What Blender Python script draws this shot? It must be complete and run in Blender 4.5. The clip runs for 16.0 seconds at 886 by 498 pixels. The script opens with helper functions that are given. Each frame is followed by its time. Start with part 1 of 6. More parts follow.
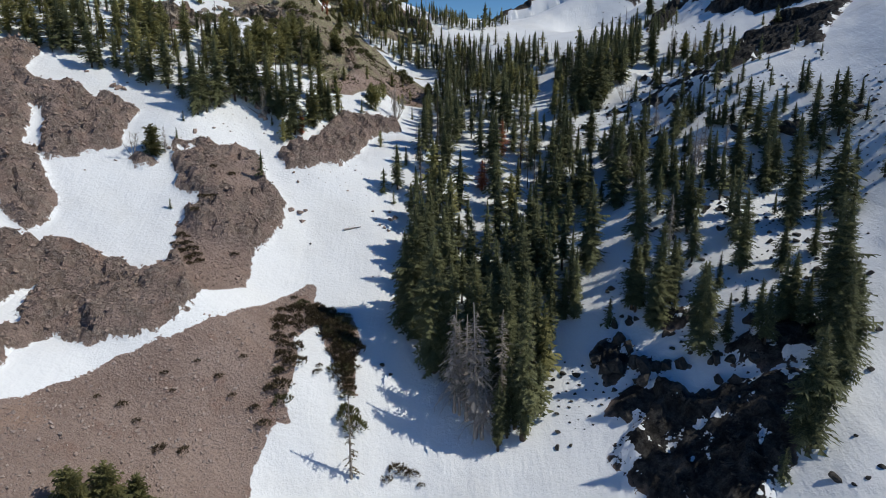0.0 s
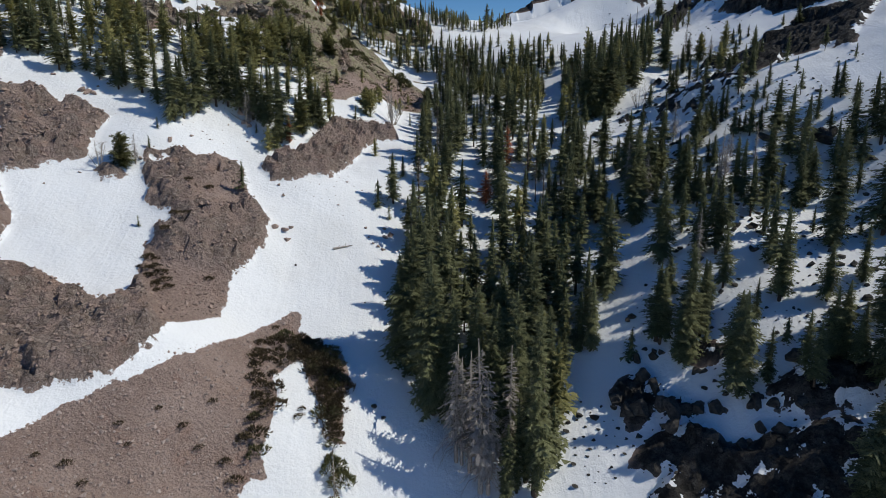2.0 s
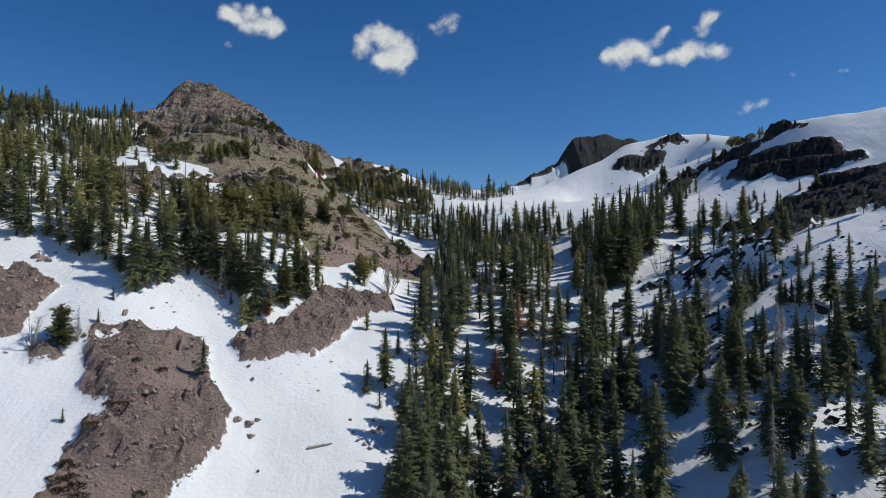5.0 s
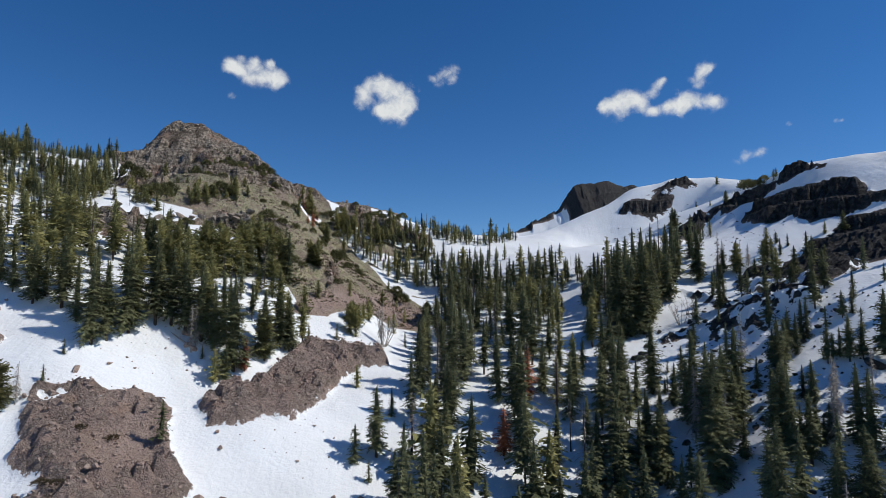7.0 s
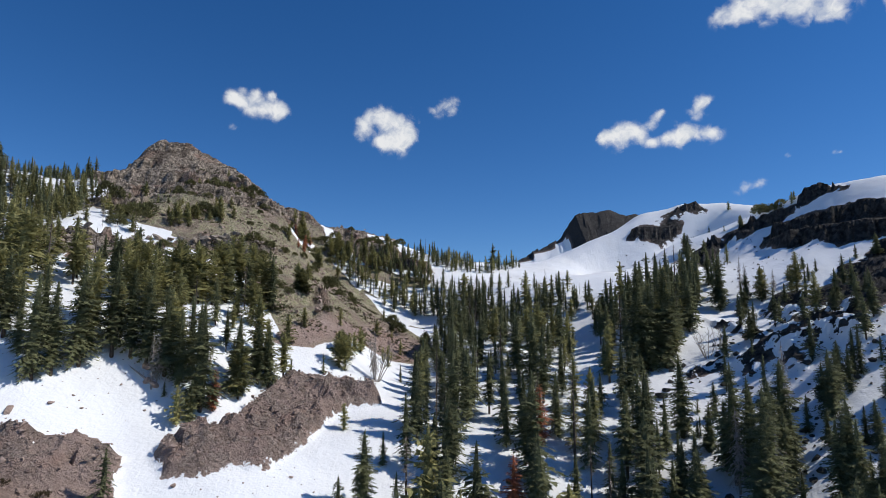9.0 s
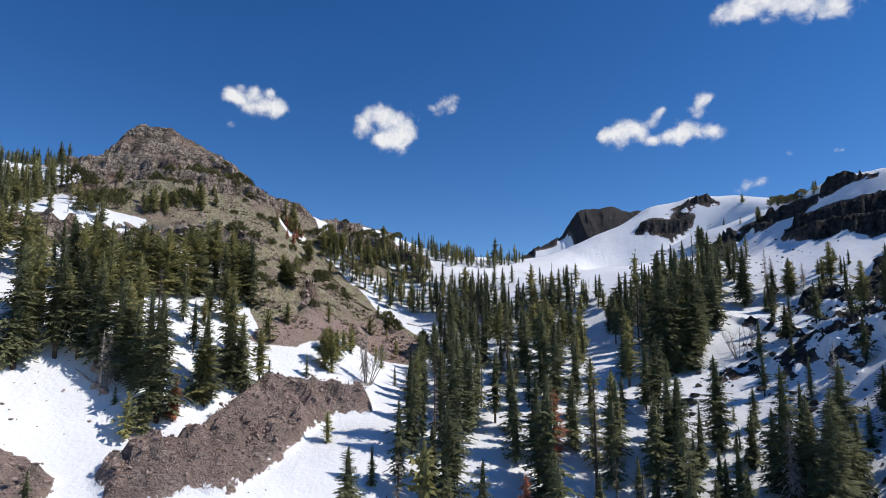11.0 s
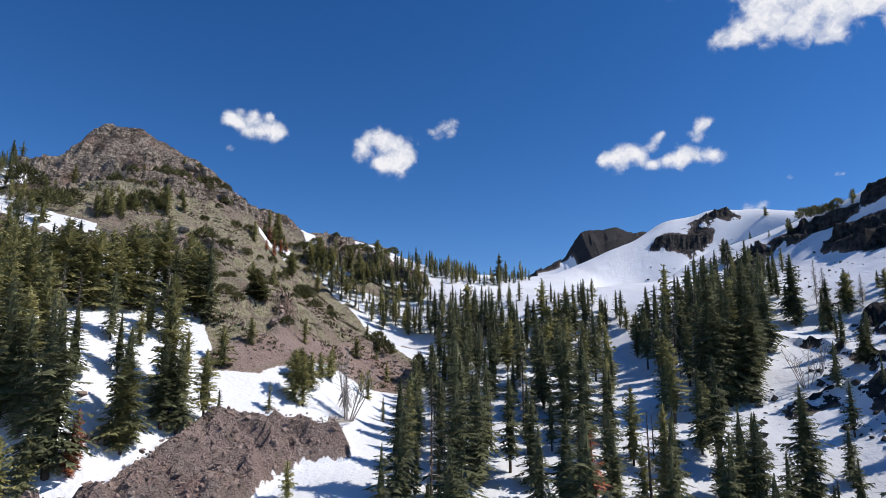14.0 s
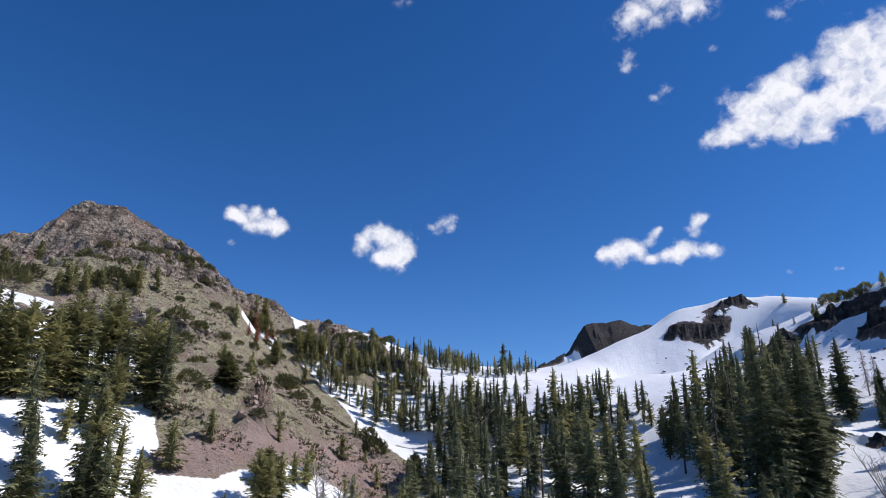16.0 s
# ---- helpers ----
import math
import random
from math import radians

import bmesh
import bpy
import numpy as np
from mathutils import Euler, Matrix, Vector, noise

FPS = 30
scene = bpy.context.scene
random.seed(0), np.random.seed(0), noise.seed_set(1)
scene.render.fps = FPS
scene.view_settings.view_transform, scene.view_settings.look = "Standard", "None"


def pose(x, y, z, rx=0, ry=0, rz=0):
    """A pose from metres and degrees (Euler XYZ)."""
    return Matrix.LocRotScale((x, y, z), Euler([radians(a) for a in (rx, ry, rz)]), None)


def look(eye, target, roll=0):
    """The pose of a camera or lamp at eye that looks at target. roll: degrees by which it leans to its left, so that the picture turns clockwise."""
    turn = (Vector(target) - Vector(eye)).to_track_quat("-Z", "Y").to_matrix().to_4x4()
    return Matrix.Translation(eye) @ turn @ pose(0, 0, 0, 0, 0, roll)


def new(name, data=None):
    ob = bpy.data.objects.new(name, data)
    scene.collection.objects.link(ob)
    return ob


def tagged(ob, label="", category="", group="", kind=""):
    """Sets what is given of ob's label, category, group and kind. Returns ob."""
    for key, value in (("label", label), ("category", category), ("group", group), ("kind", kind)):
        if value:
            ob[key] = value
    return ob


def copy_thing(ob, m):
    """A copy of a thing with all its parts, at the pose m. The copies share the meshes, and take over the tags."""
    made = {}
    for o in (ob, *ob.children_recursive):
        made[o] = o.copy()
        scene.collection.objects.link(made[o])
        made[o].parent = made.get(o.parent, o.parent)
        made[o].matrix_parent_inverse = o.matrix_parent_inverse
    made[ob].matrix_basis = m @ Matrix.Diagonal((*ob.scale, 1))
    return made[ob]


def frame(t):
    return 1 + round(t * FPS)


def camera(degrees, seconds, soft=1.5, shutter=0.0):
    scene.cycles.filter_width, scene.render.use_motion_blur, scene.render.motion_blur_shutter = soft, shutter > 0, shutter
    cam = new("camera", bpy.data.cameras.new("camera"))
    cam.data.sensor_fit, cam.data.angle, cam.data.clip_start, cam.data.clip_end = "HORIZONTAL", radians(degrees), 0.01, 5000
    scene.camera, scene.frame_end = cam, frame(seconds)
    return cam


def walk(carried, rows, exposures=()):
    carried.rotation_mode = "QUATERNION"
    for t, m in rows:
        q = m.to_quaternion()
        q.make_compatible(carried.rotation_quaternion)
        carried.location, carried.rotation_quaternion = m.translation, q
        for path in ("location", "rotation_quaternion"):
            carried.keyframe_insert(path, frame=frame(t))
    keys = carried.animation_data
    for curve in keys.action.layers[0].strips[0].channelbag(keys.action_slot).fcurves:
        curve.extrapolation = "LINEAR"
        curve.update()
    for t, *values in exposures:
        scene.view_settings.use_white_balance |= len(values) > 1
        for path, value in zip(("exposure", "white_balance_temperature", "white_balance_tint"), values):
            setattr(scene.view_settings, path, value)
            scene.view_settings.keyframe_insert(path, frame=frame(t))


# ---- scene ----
cam = camera(70.6, 16.0, soft=0.35)
METRES, EYE, TILT, LEAN, TURN = 140.0, 100.0, -14.0, 0.0, 0.0
ROWS = [
    (0.0, 0.0, 0.0, 0.0, 0.0, 0.0, 0.0),
    (0.5, -0.0001, 0.0298, 0.0072, -0.0, 0.01, -0.01),
    (1.0, -0.0001, 0.0594, 0.0145, 0.0, 0.03, -0.0),
    (1.5, -0.0001, 0.0888, 0.0219, 0.01, 0.05, -0.01),
    (2.0, -0.0001, 0.1183, 0.0301, 0.01, 0.37, -0.0),
    (2.5, 0.0004, 0.1479, 0.038, 0.05, 4.16, -0.04),
    (3.0, 0.0008, 0.1777, 0.045, 0.08, 7.68, -0.08),
    (3.5, 0.0001, 0.2064, 0.0515, 0.08, 10.21, -0.07),
    (4.0, -0.0, 0.2361, 0.0583, 0.12, 12.29, -0.04),
    (6.5, 0.0005, 0.3838, 0.0942, 0.23, 18.9, 0.05),
    (7.0, 0.0002, 0.4137, 0.1019, 0.23, 19.92, 0.05),
    (7.5, 0.0001, 0.4439, 0.109, 0.22, 20.93, 0.03),
    (8.0, -0.0, 0.4742, 0.1166, 0.19, 21.91, -0.0),
    (8.5, -0.0002, 0.5047, 0.1238, 0.19, 22.74, -0.01),
    (9.0, -0.0005, 0.5348, 0.131, 0.18, 22.78, -0.01),
    (11.5, -0.0013, 0.6888, 0.17, 0.1, 22.66, -0.04),
    (12.0, -0.0016, 0.7204, 0.1779, 0.09, 22.67, -0.03),
    (12.5, -0.0015, 0.7517, 0.1858, 0.1, 22.67, -0.01),
    (13.0, -0.0016, 0.7831, 0.1936, 0.08, 22.67, -0.02),
    (13.5, -0.0018, 0.8146, 0.2014, 0.07, 23.35, -0.0),
    (14.0, -0.0018, 0.8461, 0.209, 0.04, 24.96, -0.05),
    (14.5, -0.0021, 0.8777, 0.2173, 0.02, 27.02, -0.08),
    (15.0, -0.0019, 0.9086, 0.2261, 0.01, 29.24, -0.1),
    (15.5, -0.0022, 0.9395, 0.2346, -0.01, 31.51, -0.13),
    (16.0, -0.0029, 0.9701, 0.2424, -0.02, 33.66, -0.08),
]
walk(cam, [(t, pose(0, 0, EYE, TILT, LEAN, TURN) @ pose(METRES * x, METRES * y, METRES * z, 90 + pitch, roll, yaw)) for t, x, y, z, yaw, pitch, roll in ROWS],
     [(0.0, -0.24, 6600, 6), (2.0, -0.24, 6590, 6), (4.0, -0.24, 6490, 6), (7.0, -0.05, 6420, 8), (9.0, 0.07, 6410, 10), (12.5, 0.19, 6430, 13), (15.0, 0.22, 6300, 14), (16.0, 0.29, 6260, 15)])

# ---- light ----
SUN_ELEVATION, SUN_TURN = 45.5, -3.0          # degrees up, and from +x towards -y
sun = new("sun", bpy.data.lights.new("sun", "SUN"))
sun.data.energy, sun.data.angle, sun.data.color = 3.8, radians(0.53), (1.0, 0.95, 0.87)
away = Vector((math.cos(radians(SUN_ELEVATION)) * math.cos(radians(SUN_TURN)),
               math.cos(radians(SUN_ELEVATION)) * math.sin(radians(SUN_TURN)), math.sin(radians(SUN_ELEVATION))))
sun.matrix_world = look(away * 900, (0, 0, 0))
world = bpy.data.worlds.new("sky")
scene.world = world
world.use_nodes = True
wn = world.node_tree.nodes
sky = wn.new("ShaderNodeTexSky")
sky.sky_type, sky.sun_disc, sky.altitude = "NISHITA", False, 2600
sky.air_density, sky.dust_density, sky.ozone_density = 1.0, 0.0, 3.0
sky.sun_elevation, sky.sun_rotation = radians(SUN_ELEVATION), radians(90 - SUN_TURN)
deep = wn.new("ShaderNodeHueSaturation")
deep.inputs["Hue"].default_value, deep.inputs["Saturation"].default_value, deep.inputs["Value"].default_value = 0.506, 1.29, 1.03
world.node_tree.links.new(sky.outputs[0], deep.inputs["Color"])
world.node_tree.links.new(deep.outputs[0], wn["Background"].inputs[0])
wn["Background"].inputs[1].default_value = 0.1


# ---- materials ----
class Shader:
    """A node material with short ways to add and link nodes."""

    def __init__(self, name):
        self.m = bpy.data.materials.new(name)
        self.m.use_nodes = True
        self.t = self.m.node_tree
        self.bsdf = self.t.nodes["Principled BSDF"]

    def put(self, socket, value):
        if hasattr(value, "is_output"):
            self.t.links.new(value, socket)
        elif value is not None:
            socket.default_value = value

    def node(self, kind, *values, out=0, operation=""):
        n = self.t.nodes.new("ShaderNode" + kind)
        if operation:
            n.operation = operation
        for s, v in zip(n.inputs, values):
            self.put(s, v)
        return n.outputs[out]

    def math(self, op, a, b=0.0, c=0.0):
        return self.node("Math", a, b, c, operation=op)

    def at(self):
        return self.node("NewGeometry")

    def noise(self, scale, detail=4, rough=0.55, at=None):
        n = self.t.nodes.new("ShaderNodeTexNoise")
        n.inputs["Scale"].default_value, n.inputs["Detail"].default_value = scale, detail
        n.inputs["Roughness"].default_value = rough
        self.put(n.inputs["Vector"], at if at is not None else self.at())
        return n.outputs["Fac"]

    def cells(self, scale, feature="F1", at=None, out=0):
        n = self.t.nodes.new("ShaderNodeTexVoronoi")
        n.feature = feature
        n.inputs["Scale"].default_value = scale
        self.put(n.inputs["Vector"], at if at is not None else self.at())
        return n.outputs[out]

    def step(self, v, lo, hi, a=0.0, b=1.0):
        n = self.t.nodes.new("ShaderNodeMapRange")
        n.interpolation_type = "SMOOTHSTEP"
        for s, x in zip(n.inputs, (v, lo, hi, a, b)):
            self.put(s, x)
        return n.outputs[0]

    def mix(self, f, a, b):
        n = self.t.nodes.new("ShaderNodeMix")
        n.data_type = "RGBA"
        for i, x in ((0, f), (6, a), (7, b)):
            self.put(n.inputs[i], (*x, 1) if isinstance(x, tuple) and len(x) == 3 else x)
        return n.outputs[2]

    def attr(self, name):
        n = self.t.nodes.new("ShaderNodeAttribute")
        n.attribute_name = name
        return n.outputs["Fac"]

    def bump(self, height, strength, distance):
        n = self.t.nodes.new("ShaderNodeBump")
        n.inputs["Strength"].default_value, n.inputs["Distance"].default_value = strength, distance
        self.put(n.inputs["Height"], height)
        return n.outputs[0]

    def done(self, color, rough=0.9, normal=None, specular=0.2):
        self.put(self.bsdf.inputs["Base Color"], (*color, 1) if isinstance(color, tuple) else color)
        self.put(self.bsdf.inputs["Roughness"], rough)
        self.put(self.bsdf.inputs["Specular IOR Level"], specular)
        self.put(self.bsdf.inputs["Normal"], normal)
        return self.m


def needle_material(name, dark, light):
    """Foliage: each tuft and each tree has a tone of its own; some light comes through."""
    s = Shader(name)
    tree = s.math("FRACT", s.math("ADD", s.node("ObjectInfo", out=5), s.attr("tone")))
    isle = s.node("NewGeometry", out=8)
    fleck = s.step(s.noise(4.0, 4, 0.75), 0.42, 0.58)
    f = s.math("ADD", s.math("ADD", s.math("MULTIPLY", isle, 0.30), s.math("MULTIPLY", tree, 0.30)), s.math("MULTIPLY", fleck, 0.40))
    col = s.mix(f, dark, light)
    s.done(col, 0.7, specular=0.2)
    thin = s.t.nodes.new("ShaderNodeBsdfTranslucent")
    s.put(thin.inputs[0], col)
    both = s.node("MixShader", 0.33, s.bsdf.outputs[0], thin.outputs[0])
    s.t.links.new(both, s.t.nodes["Material Output"].inputs[0])
    return s.m


def bark_material(name, a, b):
    s = Shader(name)
    n = s.noise(3.0, 6)
    return s.done(s.mix(n, a, b), 0.95, s.bump(s.noise(9.0, 3), 0.6, 0.05))


def rock_material(name, a, b, c):
    s = Shader(name)
    info = s.node("ObjectInfo", out=5)
    isle = s.node("NewGeometry", out=8)
    n = s.noise(1.1, 6, 0.65)
    col = s.mix(s.step(n, 0.35, 0.68), a, b)
    col = s.mix(s.step(s.noise(0.35, 5), 0.52, 0.7), col, c)
    f = s.math("ADD", s.math("MULTIPLY", isle, 0.5), s.math("MULTIPLY", info, 0.5))
    col = s.mix(s.math("MULTIPLY", f, 0.35), col, b)
    return s.done(col, 0.92, s.bump(s.noise(4.0, 8, 0.7), 0.8, 0.25))


def ground_material():
    s = Shader("mountain_ground")
    bare, rocky, green, dark = (s.attr(k) for k in ("bare", "rocky", "green", "dark"))
    broken, pale = s.attr("broken"), s.attr("pale")
    edge = s.math("ADD", bare, s.math("MULTIPLY", s.math("SUBTRACT", s.noise(0.3, 8, 0.65), 0.5), s.math("ADD", 2.0, s.math("MULTIPLY", rocky, 2.6))))
    edge = s.math("ADD", edge, s.math("MULTIPLY", s.math("SUBTRACT", s.noise(1.7, 5, 0.7), 0.5), 1.4))
    edge = s.math("ADD", edge, s.math("MULTIPLY", broken, s.math("MULTIPLY", s.math("SUBTRACT", s.noise(0.17, 5, 0.6), 0.53), 22.0)))
    mask = s.step(edge, -0.06, 0.06)
    # bare soil and scree: angular stones with dark gaps over finer earth
    big, mid, fine = s.noise(0.07, 5), s.noise(0.5, 6, 0.65), s.noise(5.0, 7, 0.75)
    warp = s.node("VectorMath", s.at(), s.node("VectorMath", s.t.nodes.new("ShaderNodeTexNoise").outputs[1], (0.9, 0.9, 0.9), operation="MULTIPLY"), operation="ADD")
    tint = s.node("SeparateColor", s.cells(1.1, at=warp, out=1))
    tint2 = s.node("SeparateColor", s.cells(3.1, at=warp, out=1))
    gap = s.step(s.cells(1.1, "DISTANCE_TO_EDGE", warp), 0.0, 0.10, 0.7, 1.0)
    gap2 = s.step(s.cells(3.1, "DISTANCE_TO_EDGE", warp), 0.0, 0.2, 0.8, 1.0)
    earth = s.mix(s.step(big, 0.35, 0.65), (0.30, 0.218, 0.183), (0.40, 0.302, 0.258))
    earth = s.mix(s.step(mid, 0.48, 0.7), earth, (0.40, 0.30, 0.255))
    earth = s.mix(s.step(s.noise(0.16, 4), 0.56, 0.72, 0.0, 0.6), earth, (0.30, 0.185, 0.145))
    soil = s.mix(s.math("MULTIPLY", s.step(fine, 0.5, 0.62), 0.6), earth, (0.42, 0.33, 0.29))
    soil = s.mix(s.step(fine, 0.48, 0.34, 0.0, 0.6), soil, (0.135, 0.095, 0.078))
    soil = s.mix(s.step(s.noise(0.06, 5, 0.6), 0.54, 0.68, 0.0, 0.55), soil, (0.44, 0.30, 0.225))
    stone = s.mix(tint, (0.245, 0.192, 0.164), (0.45, 0.37, 0.315))
    stone = s.mix(s.math("MULTIPLY", tint2, 0.5), stone, (0.25, 0.175, 0.145))
    stone = s.mix(s.step(fine, 0.5, 0.35, 0.0, 0.6), stone, (0.10, 0.072, 0.06))
    stone = s.mix(s.step(s.noise(0.22, 4), 0.46, 0.56), stone, soil)
    stone = s.mix(s.math("MAXIMUM", s.math("MULTIPLY", gap, gap2), s.step(s.noise(0.22, 4), 0.52, 0.6)), (0.085, 0.064, 0.054), stone)
    grass = s.mix(s.step(s.noise(1.3, 6, 0.7), 0.42, 0.6), (0.43, 0.375, 0.265), (0.255, 0.265, 0.13))
    grass = s.mix(s.step(fine, 0.5, 0.65, 0.0, 0.7), grass, (0.40, 0.345, 0.28))
    grass = s.mix(s.step(s.noise(0.4, 5, 0.7), 0.5, 0.58, 0.0, 0.8), grass, (0.25, 0.19, 0.15))
    grass = s.mix(s.step(s.noise(2.0, 7, 0.8), 0.5, 0.42, 0.0, 0.85), grass, (0.095, 0.085, 0.058))
    # dark rock, darkened further in its colour for the shade it lies in
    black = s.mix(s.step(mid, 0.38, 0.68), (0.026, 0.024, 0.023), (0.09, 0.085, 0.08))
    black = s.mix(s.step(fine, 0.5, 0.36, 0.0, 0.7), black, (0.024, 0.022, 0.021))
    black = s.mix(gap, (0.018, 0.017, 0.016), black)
    crack = s.math("ABSOLUTE", s.math("SUBTRACT", s.noise(0.45, 4, 0.6, s.node("VectorMath", s.at(), (1.5, 1.5, 0.45), operation="MULTIPLY")), 0.5))
    cliff = s.mix(s.step(s.noise(0.9, 7, 0.75), 0.36, 0.6), (0.135, 0.108, 0.085), (0.50, 0.42, 0.335))
    cliff = s.mix(s.step(s.noise(0.09, 4), 0.5, 0.64, 0.0, 0.75), cliff, (0.34, 0.225, 0.17))
    cliff = s.mix(s.step(s.noise(0.055, 5, 0.65), 0.52, 0.62, 0.0, 0.8), cliff, (0.105, 0.08, 0.062))
    cliff = s.mix(s.step(s.noise(0.3, 5, 0.7, s.node("VectorMath", s.at(), (0.35, 0.35, 2.2), operation="MULTIPLY")), 0.52, 0.6, 0.0, 0.7), cliff, (0.085, 0.066, 0.052))
    cliff = s.mix(s.step(crack, 0.035, 0.0, 0.0, 0.9), cliff, (0.05, 0.042, 0.035))
    stone = s.mix(pale, stone, cliff)
    ground = s.mix(rocky, soil, stone)
    ground = s.mix(s.math("MULTIPLY", green, s.step(s.noise(0.7, 6, 0.7), 0.34, 0.58, 0.45, 0.9)), ground, (0.235, 0.19, 0.148))
    ground = s.mix(s.math("MULTIPLY", green, s.step(s.noise(0.09, 6, 0.62), 0.36, 0.52)), ground, grass)
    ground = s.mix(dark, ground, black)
    # old spring snow, lightly soiled
    snow = s.mix(s.step(s.noise(0.045, 6, 0.6), 0.4, 0.75), (0.80, 0.815, 0.83), (0.74, 0.745, 0.74))
    snow = s.mix(s.step(s.noise(1.3, 6, 0.7), 0.63, 0.8, 0.0, 0.35), snow, (0.45, 0.42, 0.38))
    cup = s.math("ADD", s.math("ADD", s.noise(1.3, 3, 0.6), s.math("MULTIPLY", s.noise(2.9, 4, 0.7), 0.35)), s.math("MULTIPLY", s.noise(0.25, 4), 1.2))
    cup = s.math("ADD", cup, s.math("MULTIPLY", s.noise(0.9, 3, 0.55, s.node("VectorMath", s.at(), (0.8, 0.12, 0.12), operation="MULTIPLY")), 0.8))
    b1 = s.bump(cup, 0.42, 0.4)
    b2 = s.bump(s.math("ADD", s.math("ADD", s.math("ADD", mid, s.math("MULTIPLY", s.noise(1.3, 5, 0.65), 1.2)), s.math("MULTIPLY", fine, 0.4)), s.math("MULTIPLY", s.math("MULTIPLY", s.math("MULTIPLY", gap, gap2), rocky), 0.6)), 1.0, 0.8)
    both = s.t.nodes.new("ShaderNodeMix")
    both.data_type = "VECTOR"
    for i, v in ((0, mask), (4, b1), (5, b2)):
        s.put(both.inputs[i], v)
    return s.done(s.mix(mask, snow, ground), s.step(mask, 0, 1, 0.6, 0.95), both.outputs[1], 0.15)


GROUND = ground_material()
NEEDLE = needle_material("fir_needles", (0.020, 0.029, 0.016), (0.285, 0.292, 0.148))
NEEDLE_PINE = needle_material("pine_needles", (0.050, 0.059, 0.024), (0.49, 0.45, 0.19))
NEEDLE_RED = needle_material("rusty_dead_needles", (0.24, 0.085, 0.04), (0.66, 0.29, 0.16))
TWIG_GREY = needle_material("grey_dead_twigs", (0.24, 0.21, 0.188), (0.54, 0.49, 0.44))
BRUSH = needle_material("dry_brown_brush", (0.05, 0.037, 0.024), (0.15, 0.115, 0.065))
JUNIPER = needle_material("juniper_needles", (0.028, 0.034, 0.015), (0.26, 0.245, 0.105))
BRUSH_GREEN = needle_material("olive_brush", (0.055, 0.055, 0.028), (0.17, 0.155, 0.075))
BARK = bark_material("brown_bark", (0.05, 0.037, 0.028), (0.12, 0.09, 0.07))
DEADWOOD = bark_material("bleached_wood", (0.22, 0.19, 0.165), (0.46, 0.42, 0.37))
ROCK_BROWN = rock_material("brown_volcanic_rock", (0.22, 0.16, 0.132), (0.41, 0.315, 0.265), (0.32, 0.225, 0.185))
ROCK_PALE = rock_material("pinkish_grey_stone", (0.27, 0.21, 0.182), (0.48, 0.39, 0.345), (0.37, 0.275, 0.235))
ROCK_GREY = rock_material("weathered_grey_brown_rock", (0.14, 0.118, 0.096), (0.38, 0.325, 0.265), (0.31, 0.235, 0.185))
# dark stone; part of the slope's shade is put into these colours
ROCK_DARK = rock_material("dark_rock_toned_for_shade", (0.022, 0.020, 0.019), (0.085, 0.078, 0.07), (0.045, 0.043, 0.04))

# ---- landform ----
rng = np.random.default_rng(7)
LATTICE = rng.random((256, 256))


def grain(x, y, size):
    """Smooth value noise of that cell size, 0 to 1."""
    x, y = np.asarray(x) / size + 1000.3, np.asarray(y) / size + 1000.7
    i, j = np.floor(x).astype(int), np.floor(y).astype(int)
    u, v = x - i, y - j
    u, v = u * u * (3 - 2 * u), v * v * (3 - 2 * v)
    a, b = LATTICE[i % 256, j % 256], LATTICE[(i + 1) % 256, j % 256]
    c, d = LATTICE[i % 256, (j + 1) % 256], LATTICE[(i + 1) % 256, (j + 1) % 256]
    return (a + (b - a) * u) * (1 - v) + (c + (d - c) * u) * v


def layers(x, y, size, count=4):
    total, amp, norm = 0, 1.0, 0
    for k in range(count):
        total, norm = total + amp * (grain(x + 37.1 * k, y - 53.7 * k, size) - 0.5), norm + amp
        amp, size = amp * 0.5, size * 0.5
    return total / norm


def blocks(x, y, size):
    """Broken rock: the height of a jumble of tilted blocks, about 0 to 1."""
    x, y = np.asarray(x) / size + 500, np.asarray(y) / size + 500
    i, j = np.floor(x).astype(int), np.floor(y).astype(int)
    best, val = np.full(x.shape, 9.0), np.zeros(x.shape)
    for di in (-1, 0, 1):
        for dj in (-1, 0, 1):
            a, b = (i + di) % 256, (j + dj) % 256
            px, py = i + di + LATTICE[a, b], j + dj + LATTICE[b, (a + 77) % 256]
            d = (x - px) ** 2 + (y - py) ** 2
            tilt = (x - px) * (LATTICE[(a + 31) % 256, b] - 0.5) + (y - py) * (LATTICE[a, (b + 31) % 256] - 0.5)
            v = LATTICE[(a + 9) % 256, (b + 5) % 256] + 0.9 * tilt
            val, best = np.where(d < best, v, val), np.minimum(d, best)
    return val


def bands(z, rise):
    """What turns an even slope into cliff bands of that rise, with ledges between."""
    f = z / rise - np.floor(z / rise)
    return rise * (smooth(f, 0.3, 0.7) - f)


# heights of the valley across x, one section for each y
ACROSS = (-320, -220, -165, -135, -115, -95, -75, -55, -35, -12, 12, 38, 65, 95, 120, 145, 170, 200, 250, 330)
ALONG, HEIGHTS = [], []


def section(y, heights):
    ALONG.append(y)
    HEIGHTS.append(heights)


